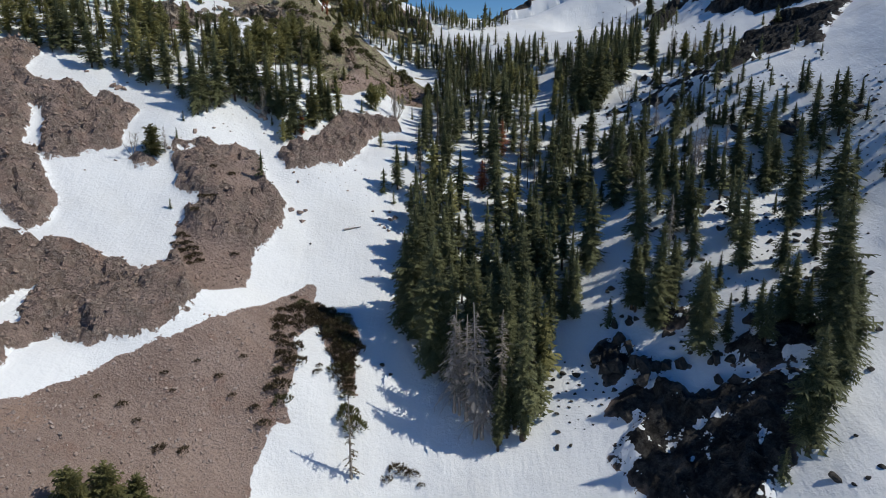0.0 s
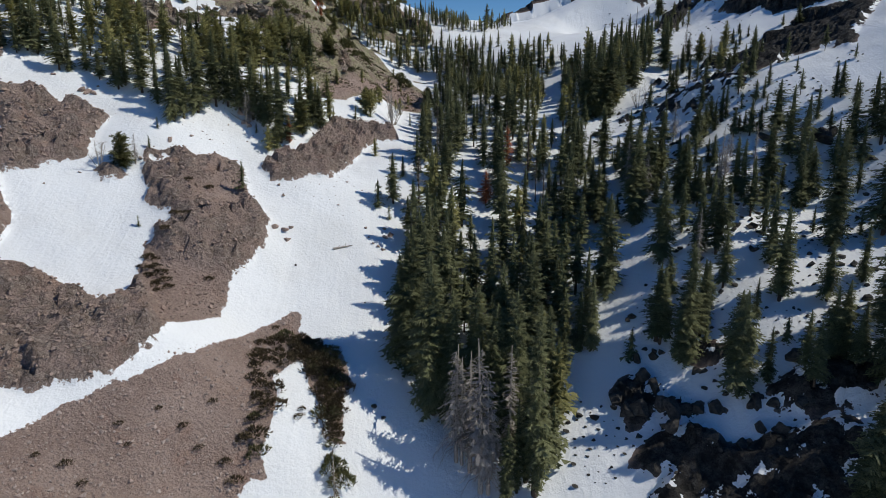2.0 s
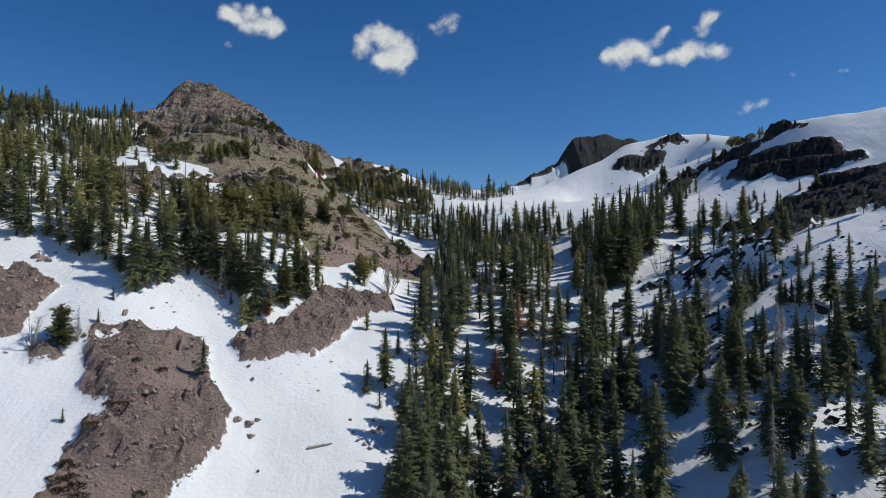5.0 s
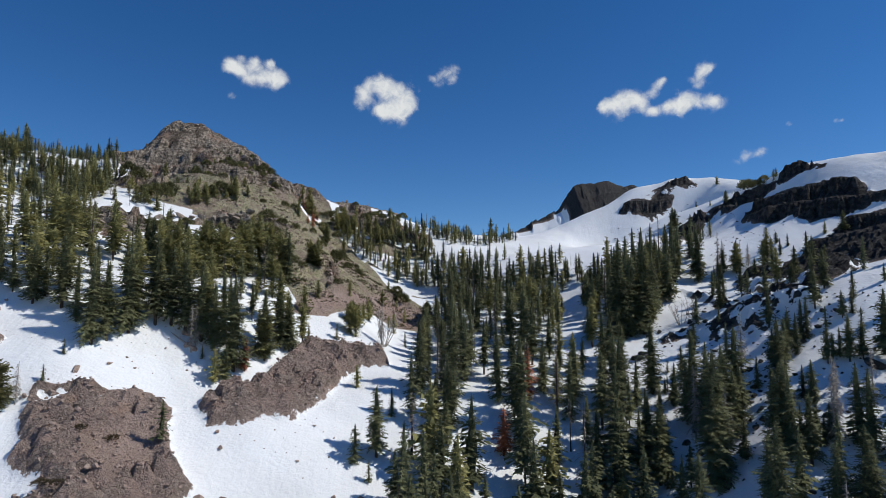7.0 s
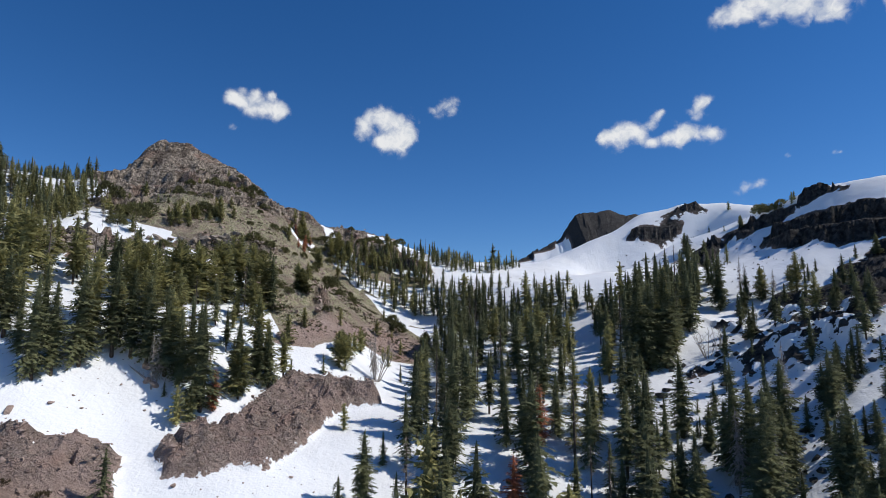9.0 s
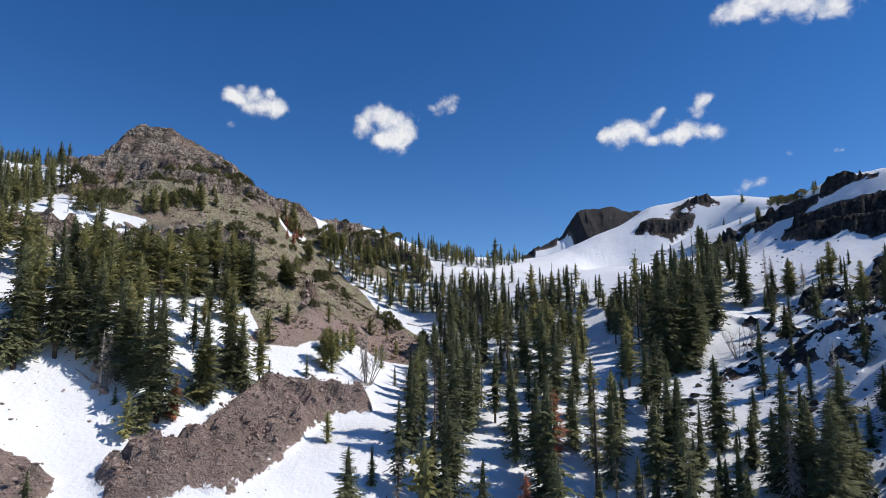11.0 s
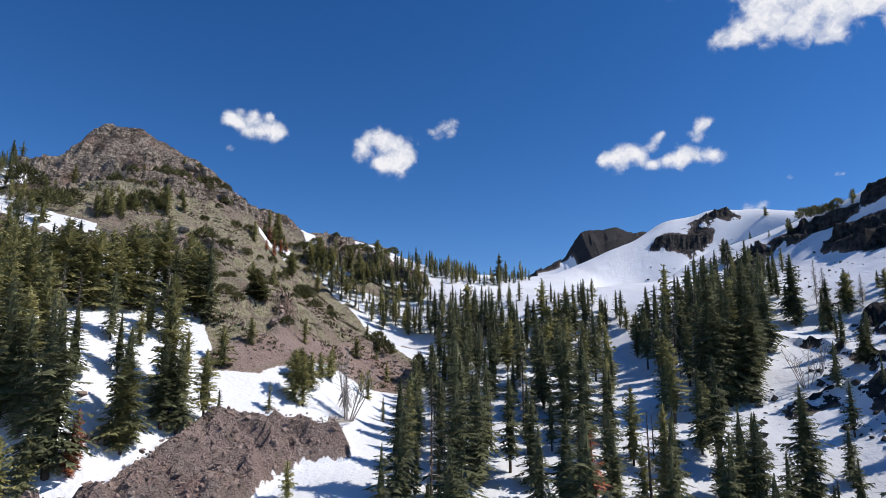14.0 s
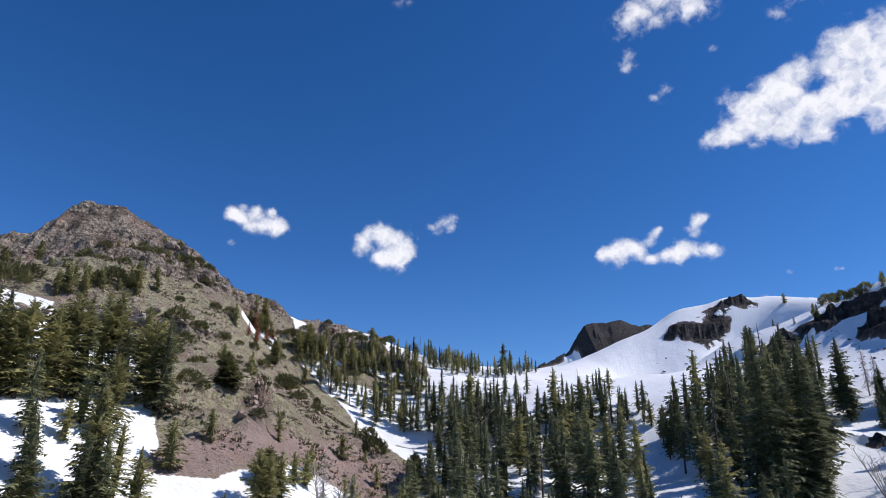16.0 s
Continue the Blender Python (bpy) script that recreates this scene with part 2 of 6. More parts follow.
section(30, (121, 85, 68, 59, 53, 46, 37, 26, 16, 8, 5, 7, 15, 28, 40, 52, 64, 78, 102, 142))
section(75, (138, 100, 81, 73, 67, 59, 48, 35, 21, 14, 14, 21, 33, 43, 55, 68, 80, 94, 119, 160))
section(100, (148, 109, 89, 80, 73, 64, 55, 44, 29, 20, 22, 26, 41, 50, 63, 76, 89, 103, 129, 170))
section(122, (155, 116, 96, 85, 76, 65, 58, 60, 47, 36, 32, 37, 50, 60, 73, 86, 98, 112, 137, 178))
section(142, (161, 123, 102, 90, 81, 70, 65, 61, 52, 48, 41, 48, 62, 68, 82, 96, 108, 121, 146, 185))
section(162, (165, 130, 110, 98, 90, 83, 77, 74, 62, 58, 52, 59, 71, 73, 91, 107, 120, 133, 154, 191))
section(185, (168, 137, 118, 108, 103, 96, 94, 83, 78, 71, 67, 65, 80, 90, 104, 120, 134, 144, 163, 197))
section(212, (169, 144, 128, 120, 116, 112, 107, 102, 88, 84, 81, 80, 86, 106, 115, 129, 143, 153, 172, 203))
section(245, (166, 152, 140, 133, 129, 124, 118, 113, 105, 90, 91, 92, 96, 108, 118, 129, 143, 159, 180, 207))
section(275, (158, 157, 152, 141, 142, 136, 128, 122, 112, 94, 101, 98, 107, 108, 118, 128, 144, 165, 184, 207))
section(305, (147, 157, 165, 158, 154, 157, 144, 127, 115, 106, 103, 102, 112, 121, 129, 142, 159, 170, 183, 203))
section(335, (133, 148, 154, 174, 184, 173, 162, 135, 116, 107, 112, 118, 123, 130, 133, 147, 168, 167, 179, 195))
section(365, (118, 136, 147, 164, 185, 181, 152, 132, 126, 121, 124, 128, 132, 134, 136, 152, 171, 167, 173, 186))
section(395, (102, 126, 143, 158, 162, 169, 168, 156, 146, 140, 136, 133, 134, 139, 152, 161, 167, 169, 171, 176))
section(425, (87, 116, 134, 142, 143, 149, 163, 165, 161, 151, 145, 143, 142, 137, 148, 148, 176, 173, 169, 166))
section(455, (71, 104, 122, 129, 134, 140, 147, 150, 151, 148, 149, 147, 153, 167, 178, 185, 186, 177, 167, 158))
section(520, (38, 76, 96, 108, 117, 128, 138, 142, 134, 126, 126, 134, 141, 142, 157, 168, 170, 170, 161, 143))
HEIGHTS = np.array(HEIGHTS, float)


def curve_weights(knots, v):
    knots = np.asarray(knots, float)
    v = np.clip(v, knots[0], knots[-1])
    n = len(knots)
    i = np.clip(np.searchsorted(knots, v, "right") - 1, 0, n - 2)
    h = knots[i + 1] - knots[i]
    t = (v - knots[i]) / h
    lo, hi = np.maximum(i - 1, 0), np.minimum(i + 2, n - 1)
    m0, m1 = h / (knots[i + 1] - knots[lo]), h / (knots[hi] - knots[i])
    h00, h10, h01, h11 = 2 * t**3 - 3 * t**2 + 1, t**3 - 2 * t**2 + t, 3 * t**2 - 2 * t**3, t**3 - t**2
    return (lo, i, i + 1, hi), (-h10 * m0, h00 - h11 * m1, h01 + h10 * m0, h11 * m1)


def sections_height(x, y):
    ix, wx = curve_weights(ACROSS, x)
    iy, wy = curve_weights(ALONG, y)
    z = 0
    for a, p in zip(iy, wy):
        for b, q in zip(ix, wx):
            z = z + p * q * HEIGHTS[a, b]
    return z


def smooth(v, lo, hi):
    t = np.clip((v - lo) / (hi - lo), 0, 1)
    return t * t * (3 - 2 * t)


def inside(outline, x, y):
    """Signed distance in metres to an outline in plan: positive inside."""
    best, odd = np.full(x.shape, 1e9), np.zeros(x.shape, bool)
    for (ax, ay), (bx, by) in zip(outline, outline[1:] + outline[:1]):
        ex, ey = bx - ax, by - ay
        t = np.clip(((x - ax) * ex + (y - ay) * ey) / max(ex * ex + ey * ey, 1e-9), 0, 1)
        best = np.minimum(best, (x - ax - t * ex) ** 2 + (y - ay - t * ey) ** 2)
        if ay != by:
            odd ^= ((ay > y) != (by > y)) & (x < ex * (y - ay) / ey + ax)
    return np.where(odd, 1, -1) * np.sqrt(best)


# ground that is free of snow: kind (soil, rock, hill, dark), and its outline in plan
BARE = [
    ("soil", [(-72, 92), (-69, 97), (-66, 103), (-61, 108), (-56, 112), (-50, 117), (-45, 125), (-41, 138), (-34, 148), (-32, 149), (-31, 147), (-31, 143), (-28, 142), (-24, 140), (-21, 139), (-19, 134), (-18, 132), (-20, 128), (-19, 125), (-19, 122), (-18, 121), (-21, 120), (-22, 124), (-24, 127), (-26, 129), (-27, 132), (-29, 136), (-31, 132), (-33, 128), (-31, 125), (-31, 121), (-31, 118), (-32, 115), (-30, 112), (-33, 111), (-34, 109), (-35, 106), (-36, 104), (-35, 99), (-36, 88), (-65, 69), (-76, 81)]),
    ("rock", [(-143, 197), (-135, 201), (-130, 203), (-125, 201), (-122, 200), (-123, 197), (-122, 190), (-116, 184), (-112, 185), (-107, 187), (-100, 186), (-97, 188), (-93, 187), (-87, 184), (-88, 179), (-88, 175), (-87, 170), (-93, 166), (-95, 164), (-100, 161), (-103, 160), (-105, 165), (-107, 170), (-109, 174), (-112, 176), (-113, 175), (-111, 173), (-109, 166), (-108, 162), (-105, 163), (-98, 155), (-94, 151), (-93, 146), (-94, 141), (-96, 140), (-102, 142), (-112, 142)]),
    ("rock", [(-75, 175), (-72, 176), (-67, 179), (-64, 180), (-64, 177), (-61, 181), (-57, 184), (-53, 183), (-50, 175), (-48, 172), (-44, 169), (-42, 168), (-43, 166), (-42, 162), (-42, 160), (-44, 158), (-44, 156), (-45, 153), (-47, 151), (-47, 145), (-47, 142), (-46, 137), (-49, 136), (-51, 127), (-50, 122), (-53, 117), (-54, 115), (-56, 113), (-59, 112), (-62, 111), (-66, 109), (-68, 109), (-72, 109), (-75, 107), (-75, 105), (-76, 102), (-75, 98), (-77, 93), (-102, 127), (-98, 135), (-97, 136), (-93, 137), (-88, 139), (-82, 139), (-79, 138), (-71, 135), (-61, 129), (-60, 133), (-64, 139), (-63, 142), (-64, 144), (-65, 150), (-64, 153), (-66, 156), (-62, 156), (-62, 158), (-63, 159), (-67, 160), (-70, 162), (-70, 165), (-73, 169)]),
    ("soil", [(-66.6, 152.7), (-59, 149.5), (-52.6, 150.4), (-47, 150.8), (-46.3, 143.9), (-45.6, 136.5), (-49.4, 129.3), (-52.3, 123.8), (-60.4, 137.9)]),
    ("soil", [(-61.7, 169.6), (-52.9, 177.6), (-47.4, 167.5), (-52.8, 161.3), (-57.9, 161.1)]),
    ("rock", [(-49, 188), (-48, 184), (-46, 183), (-45, 181), (-40, 183), (-35, 187), (-31, 188), (-27, 198), (-24, 210), (-21, 217), (-14, 220), (-17, 230), (-27, 225), (-36, 219), (-39, 208), (-40, 198), (-44, 194), (-48, 189)]),
    ("rock", [(-84, 167), (-82, 169), (-78, 169), (-76, 168), (-78, 166), (-81, 165)]),
    ("hill", [(-125, 318), (-105, 337), (-95, 346), (-89, 350), (-72, 331), (-67, 335), (-67, 381), (-57, 381), (-45, 373), (-30, 350), (-16, 307), (-7, 293), (-6, 278), (-15, 276), (-25, 257), (-33, 236), (-38, 232), (-42, 236), (-48, 245), (-65, 268), (-73, 273), (-84, 278), (-95, 278), (-108, 278), (-127, 305)]),
    ("soil", [(-42, 229), (-41, 240), (-35, 255), (-24, 292), (-8, 294), (-6, 280), (-14, 276), (-25, 256), (-33, 235), (-38, 231)]),
    ("crag", [(-111, 279), (-127, 305), (-125, 318), (-105, 337), (-95, 346), (-89, 350), (-72, 331), (-68, 330), (-77, 313), (-89, 304), (-100, 302), (-108, 299), (-107, 283)]),
    ("crag", [(-108, 250), (-105, 253), (-103, 262), (-94, 263), (-85, 280), (-73, 289), (-67, 281), (-71, 275), (-77, 280), (-87, 270), (-92, 246), (-97, 242), (-98, 237)]),
    ("crag", [(-118, 247), (-114, 254), (-106, 258), (-98, 262), (-90, 250), (-96, 241), (-105, 239), (-112, 240)]),
    ("crag", [(-131, 296), (-124, 292), (-116, 287), (-110, 284), (-106, 280), (-104, 286), (-112, 298), (-124, 305)]),
    ("crag", [(-80, 380), (-71, 395), (-53, 414), (-35, 413), (-24, 406), (-12, 398), (-25, 394), (-36, 393), (-48, 389), (-59, 392), (-68, 385)]),
    ("hill", [(-81, 380), (-69, 390), (-61, 389), (-55, 379), (-45, 371), (-29, 355), (-16, 340), (-8, 335), (-16, 299), (-29, 307), (-53, 334), (-62, 325)]),
    ("hill", [(-55, 379), (-43, 383), (-29, 384), (-15, 383), (-6, 381), (-10, 375), (-28, 374), (-41, 374), (-47, 373)]),
    ("crag", [(-76, 389), (-35, 413), (-22, 407), (-8, 401), (-5, 387), (-20, 388), (-32, 387), (-38, 384), (-46, 388), (-55, 396), (-64, 391)]),
    ("crag", [(-79, 329), (-81, 383), (-65, 327), (-70, 324), (-75, 323)]),
    ("crag", [(-39, 259), (-41, 274), (-39, 282), (-34, 269), (-33, 257), (-35, 253)]),
    ("crag", [(-84, 282), (-74, 295), (-70, 295), (-67, 282), (-65, 274), (-69, 268), (-76, 281), (-81, 280)]),
    ("crag", [(-69, 295), (-65, 309), (-61, 312), (-61, 301), (-65, 289)]),
    ("crag", [(-39, 260), (-40, 274), (-37, 276), (-34, 258), (-36, 254)]),
    ("crag", [(-150, 322), (-130, 308), (-112, 322), (-100, 340), (-84, 350), (-70, 372), (-72, 392), (-95, 406), (-128, 394), (-158, 352)]),
    ("crag", [(-84, 376), (-70, 392), (-55, 410), (-30, 430), (-14, 441), (-20, 458), (-50, 452), (-75, 430), (-98, 402)]),
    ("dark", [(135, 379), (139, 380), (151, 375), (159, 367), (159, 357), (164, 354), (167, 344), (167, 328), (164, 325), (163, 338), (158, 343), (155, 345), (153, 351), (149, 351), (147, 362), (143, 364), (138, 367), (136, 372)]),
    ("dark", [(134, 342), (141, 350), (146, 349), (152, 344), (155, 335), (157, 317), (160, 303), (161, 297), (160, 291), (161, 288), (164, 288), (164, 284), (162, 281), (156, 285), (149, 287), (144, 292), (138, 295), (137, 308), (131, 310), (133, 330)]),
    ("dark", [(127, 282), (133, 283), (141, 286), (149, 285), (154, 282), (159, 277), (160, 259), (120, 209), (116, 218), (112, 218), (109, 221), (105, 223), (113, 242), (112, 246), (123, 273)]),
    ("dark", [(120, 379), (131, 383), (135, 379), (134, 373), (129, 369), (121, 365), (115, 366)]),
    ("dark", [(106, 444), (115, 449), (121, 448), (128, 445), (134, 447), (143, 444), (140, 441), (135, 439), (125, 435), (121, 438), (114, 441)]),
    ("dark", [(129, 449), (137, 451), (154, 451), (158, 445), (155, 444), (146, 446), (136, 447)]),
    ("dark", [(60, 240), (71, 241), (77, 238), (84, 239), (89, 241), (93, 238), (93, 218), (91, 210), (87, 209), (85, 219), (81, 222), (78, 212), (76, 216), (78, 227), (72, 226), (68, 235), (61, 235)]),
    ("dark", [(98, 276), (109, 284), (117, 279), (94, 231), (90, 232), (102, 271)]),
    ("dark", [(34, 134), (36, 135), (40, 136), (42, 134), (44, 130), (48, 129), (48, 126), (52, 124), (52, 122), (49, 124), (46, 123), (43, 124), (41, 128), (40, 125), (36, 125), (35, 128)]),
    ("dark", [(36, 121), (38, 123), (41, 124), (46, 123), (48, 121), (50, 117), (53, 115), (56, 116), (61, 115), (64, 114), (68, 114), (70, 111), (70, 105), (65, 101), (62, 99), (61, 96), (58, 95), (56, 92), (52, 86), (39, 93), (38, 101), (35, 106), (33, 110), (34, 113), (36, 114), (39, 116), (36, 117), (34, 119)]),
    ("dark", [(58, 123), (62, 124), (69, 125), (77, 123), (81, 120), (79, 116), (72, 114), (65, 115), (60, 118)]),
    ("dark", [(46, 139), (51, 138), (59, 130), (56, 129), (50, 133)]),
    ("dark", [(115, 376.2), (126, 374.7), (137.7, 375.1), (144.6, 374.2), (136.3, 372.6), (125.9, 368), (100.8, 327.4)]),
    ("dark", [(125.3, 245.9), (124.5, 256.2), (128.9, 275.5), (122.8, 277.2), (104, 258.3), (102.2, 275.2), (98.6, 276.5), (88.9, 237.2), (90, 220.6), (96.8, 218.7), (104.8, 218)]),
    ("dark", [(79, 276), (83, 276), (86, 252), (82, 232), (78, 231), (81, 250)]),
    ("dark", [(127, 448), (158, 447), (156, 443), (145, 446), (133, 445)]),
]
SNOW_HOLES = [
    [(-64.2, 331.8), (-73.5, 377.4), (-63.5, 379.2), (-65, 375.1), (-59.5, 333.1)],
    [(-67.1, 405.8), (-59.2, 401.4), (-54, 390.9), (-59.6, 389.6)],
    [(-57.6, 385.4), (-49.7, 383.5), (-37.3, 368.3), (-38.4, 358.9), (-47.9, 372.9), (-54.5, 376.2)],
    [(-37, 359.2), (-27.3, 353.1), (-14.9, 339.8), (-13.4, 300.4), (-26.6, 341.9)],
    [(-74.1, 99.3), (-74.7, 106.7), (-70.9, 109), (-65.6, 108.5), (-60.9, 110.7), (-56.2, 113.6), (-53.5, 116.5), (-51.5, 120.4), (-50.5, 127.4), (-46.1, 137.6), (-41.8, 145.9), (-32.6, 151.1), (-38.7, 143.8), (-45.3, 123.5), (-53.2, 114), (-61.3, 107.8), (-67.2, 99.9), (-70.7, 93.5)],
    [(-90, 112), (-86, 116), (-87, 118), (-85, 122), (-84, 124), (-84, 120), (-83, 117), (-83, 115), (-80, 112), (-79, 108), (-80, 106), (-81, 99)],
    [(42, 112), (45, 112), (45, 109), (44, 108)],
    [(-73, 174), (-69, 176), (-68, 175), (-69, 173), (-72, 172)],
    [(-128, 283), (-125, 288), (-108, 270), (-105, 263), (-111, 258)],
    [(-102, 268), (-98, 278), (-90, 280), (-89, 277), (-97, 269)],
    [(-75, 378), (-71, 380), (-65, 380), (-67, 379), (-72, 377)],
    [(-63, 395), (-57, 401), (-55, 393), (-60, 390)],
]


def landform(x, y):
    """Height, and what covers the ground, at points of the plan (arrays)."""
    x, y = np.asarray(x, float), np.asarray(y, float)
    z = sections_height(x, y)
    z = z + 2.0 * np.exp(-((x + 121) ** 2 + (y - 342) ** 2) / 14**2) - 3.6 * np.exp(-((x - 125) ** 2 + (y - 442) ** 2) / 30**2) + 3.5 * np.exp(-((x - 145) ** 2 + (y - 448) ** 2) / 9**2) - 3.5 * np.exp(-((x + 110) ** 2 + (y - 326) ** 2) / 10**2)
    z = z + 3.0 * np.exp(-((x + 122) ** 2 + (y - 335) ** 2) / 6**2) - 4.2 * np.exp(-((x + 104) ** 2 + (y - 355) ** 2) / 15**2) - 3.0 * np.exp(-((x + 80) ** 2 + (y - 338) ** 2) / 10**2)
    z = z - 2.4 * np.exp(-((x + 62) ** 2 + (y - 405) ** 2) / 28**2) + 4.0 * np.exp(-((x - 124) ** 2 + (y - 463) ** 2) / 13**2) - 2.0 * np.exp(-((x + 135) ** 2 + (y - 325) ** 2) / 7**2)
    bare = np.full(x.shape, -30.0)
    cover = {k: np.zeros(x.shape) for k in ("rock", "hill", "dark", "crag")}
    near = (np.abs(x) < 280) & (y > 30) & (y < 560)
    xn, yn = x[near], y[near]
    bn = np.full(xn.shape, -30.0)
    cn = {k: np.zeros(xn.shape) for k in cover}
    for kind, outline in BARE:
        d = inside(outline, xn, yn)
        bn = np.maximum(bn, d)
        for k in cn:
            cn[k] = np.where(d > -1.5, np.maximum(cn[k], smooth(d, -1.5, 1.0)) if k == kind else cn[k] * (1 - smooth(d, -1.0, 1.5)), cn[k])
    for outline in SNOW_HOLES:
        bn = np.minimum(bn, -inside(outline, xn, yn))
    bare[near] = bn
    for k in cover:
        cover[k][near] = cn[k]
    rough = layers(x, y, 16, 4)
    z = z + 2.2 * rough
    rock = cover["rock"] * smooth(bare, -0.5, 2.5)
    z = z + cover["rock"] * smooth(bare, -0.3, 1.3) * 1.3 + rock * (0.2 + 2.4 * blocks(x, y, 3.4) + 0.9 * blocks(x + 9, y, 1.5))
    z = z + cover["dark"] * smooth(bare, -0.5, 3) * (2.4 * blocks(x, y, 6.5) + 1.3 * blocks(x, y + 5, 2.2) + smooth(y, 270, 300) * (2.6 * blocks(x, y, 10) + 1.5 * blocks(x, y, 3.5) - 2.0))
    z = z + cover["hill"] * smooth(bare, -0.5, 4) * (2.2 * layers(x, y, 7, 4) + 0.6 * blocks(x, y, 2.2))
    crag = cover["crag"] * smooth(bare, -0.5, 3)
    z = z + crag * (1.8 * blocks(x, y, 8.0) + 1.9 * blocks(x + 3, y, 3.0) + 0.9 * blocks(x, y, 1.4) - 1.8)
    z = z + crag * (0.75 - 0.6 * smooth(z, 168, 178)) * bands(z + 5 * layers(x, y, 30, 3), 8.5)
    z = z + cover["hill"] * smooth(bare, 0, 5) * 0.85 * smooth(grain(x, y, 22), 0.42, 0.55) * bands(z + 4 * layers(x, y, 18, 3), 5.5)
    z = z + cover["dark"] * smooth(bare, -0.5, 3) * smooth(y, 240, 290) * (y < 600) * 0.8 * bands(z + 5 * layers(x, y, 25, 3), 9.0)
    cover["rock"] = np.maximum(cover["rock"], cover["crag"])
    # beyond the valley the land rolls on
    far = np.maximum(smooth(np.maximum(np.abs(x) - 300, 0), 0, 500), np.maximum(smooth(y, 540, 700), smooth(-y, -20, 300)))
    z = z * (1 - far) + far * (40 + 120 * layers(x, y, 420, 5))
    # the flat-topped mountain in the distance
    shoulder = np.interp(x, (60, 112, 140, 169, 180, 192, 203, 240, 275, 330, 420), (200, 228, 241, 257, 274, 290, 295, 296, 291, 270, 240))
    crest = 985 - 0.25 * np.abs(x - 210)
    top = shoulder - 0.75 * np.abs(y - crest) + 7 * layers(x, y, 40, 5) + 5 * blocks(x, y, 20) - 3
    z = np.maximum(z, np.where((y > 700) & (x > 0), top, -99))
    # bare face in the same near-black rock, its shade included in the colour
    face = (y > 700) * smooth(x + 14 * layers(x, y, 30, 3), 168, 176)
    face = np.maximum(face, (y > 700) * smooth(y - crest + 13 + 8 * layers(x, y, 25, 3), 0, 3))
    bare = np.where(y > 700, np.where(face > 0.5, 8.0, -6.0), bare)
    cover["dark"] = np.maximum(cover["dark"], face)
    return z, bare, cover


def spaced(parts):
    """Grid lines: (start, stop, step) stretches joined, then widening outwards to the horizon."""
    line = np.concatenate([np.arange(a, b, s) for a, b, s in parts])
    out, step = [], parts[-1][2]
    v = line[-1]
    while v < 4200:
        step *= 1.22
        v += step
        out.append(v)
    low, step = [], parts[0][2]
    v = line[0]
    while v > -4200:
        step *= 1.22
        v -= step
        low.append(v)
    return np.concatenate([low[::-1], line, out])


def mesh_from(name, verts, faces, material, smooth_shade=False):
    me = bpy.data.meshes.new(name)
    verts, faces = np.asarray(verts, np.float32), np.asarray(faces, np.int32)
    k = faces.shape[1]
    me.vertices.add(len(verts))
    me.vertices.foreach_set("co", verts.ravel())
    me.loops.add(faces.size)
    me.loops.foreach_set("vertex_index", faces.ravel())
    me.polygons.add(len(faces))
    me.polygons.foreach_set("loop_start", np.arange(0, faces.size, k, dtype=np.int32))
    me.polygons.foreach_set("use_smooth", np.full(len(faces), smooth_shade))
    me.materials.append(material)
    me.update(calc_edges=True)
    return me


def build_ground():
    gx = spaced([(-190, 215, 1.12), (215, 340, 4)])
    gy = spaced([(66, 400, 1.1), (400, 480, 1.6), (480, 1110, 8)])
    X, Y = np.meshgrid(gx, gy)
    z, bare, cover = landform(X.ravel(), Y.ravel())
    verts = np.column_stack([X.ravel(), Y.ravel(), z])
    ny, nx = X.shape
    k = (np.arange(ny - 1)[:, None] * nx + np.arange(nx - 1)[None]).ravel()
    me = mesh_from("ground", verts, np.column_stack([k, k + 1, k + nx + 1, k + nx]), GROUND, True)
    hard = np.maximum(cover["rock"], cover["dark"])[k] > 0.5
    me.polygons.foreach_set("use_smooth", ~hard)
    patchy = cover["dark"] * (1 - smooth(Y.ravel(), 270, 300) * 0.7) * (Y.ravel() < 600)
    bare = np.where(patchy > 0.5, np.minimum(bare, np.where(Y.ravel() < 150, 3.5, np.where(X.ravel() < 96, 0.6, 9.0))), bare)
    for name, values in (("bare", bare), ("rocky", cover["rock"]), ("green", cover["hill"]), ("dark", cover["dark"]), ("pale", cover["crag"]), ("broken", patchy)):
        me.attributes.new(name, "FLOAT", "POINT").data.foreach_set("value", values.astype(np.float32))
    return tagged(new("ground", me), "steep mountain valley under patchy spring snow with bare brown scree", "mountainside", kind="structure")


build_ground()


def height(x, y):
    return landform(np.atleast_1d(x), np.atleast_1d(y))[0]


# ---- trees ----
def tuft_cloud(c, out, size, r, flat=0.5, wide=0.17):
    """One flat spray of needles at c, that points along out and folds along its rib. Returns its four corners."""
    out = out / (math.sqrt(out @ out) + 1e-6)
    a, b = r.normal() * flat, r.normal() * flat
    side = np.array((out[1] - out[2] * b, out[2] * a - out[0], out[0] * b - out[1] * a))
    side /= math.sqrt(side @ side) + 1e-6
    up = np.array((side[1] * out[2] - side[2] * out[1], side[2] * out[0] - side[0] * out[2], side[0] * out[1] - side[1] * out[0]))
    up = up if up[2] > 0 else -up
    w = size * (wide + 0.18 * r.random())
    mid = c - out * size * 0.25 * r.random() - up * w * (0.35 + 0.5 * r.random())
    return c - out * size * 0.75, mid + side * w, c + out * size * (0.8 + 0.5 * r.random()), mid - side * w


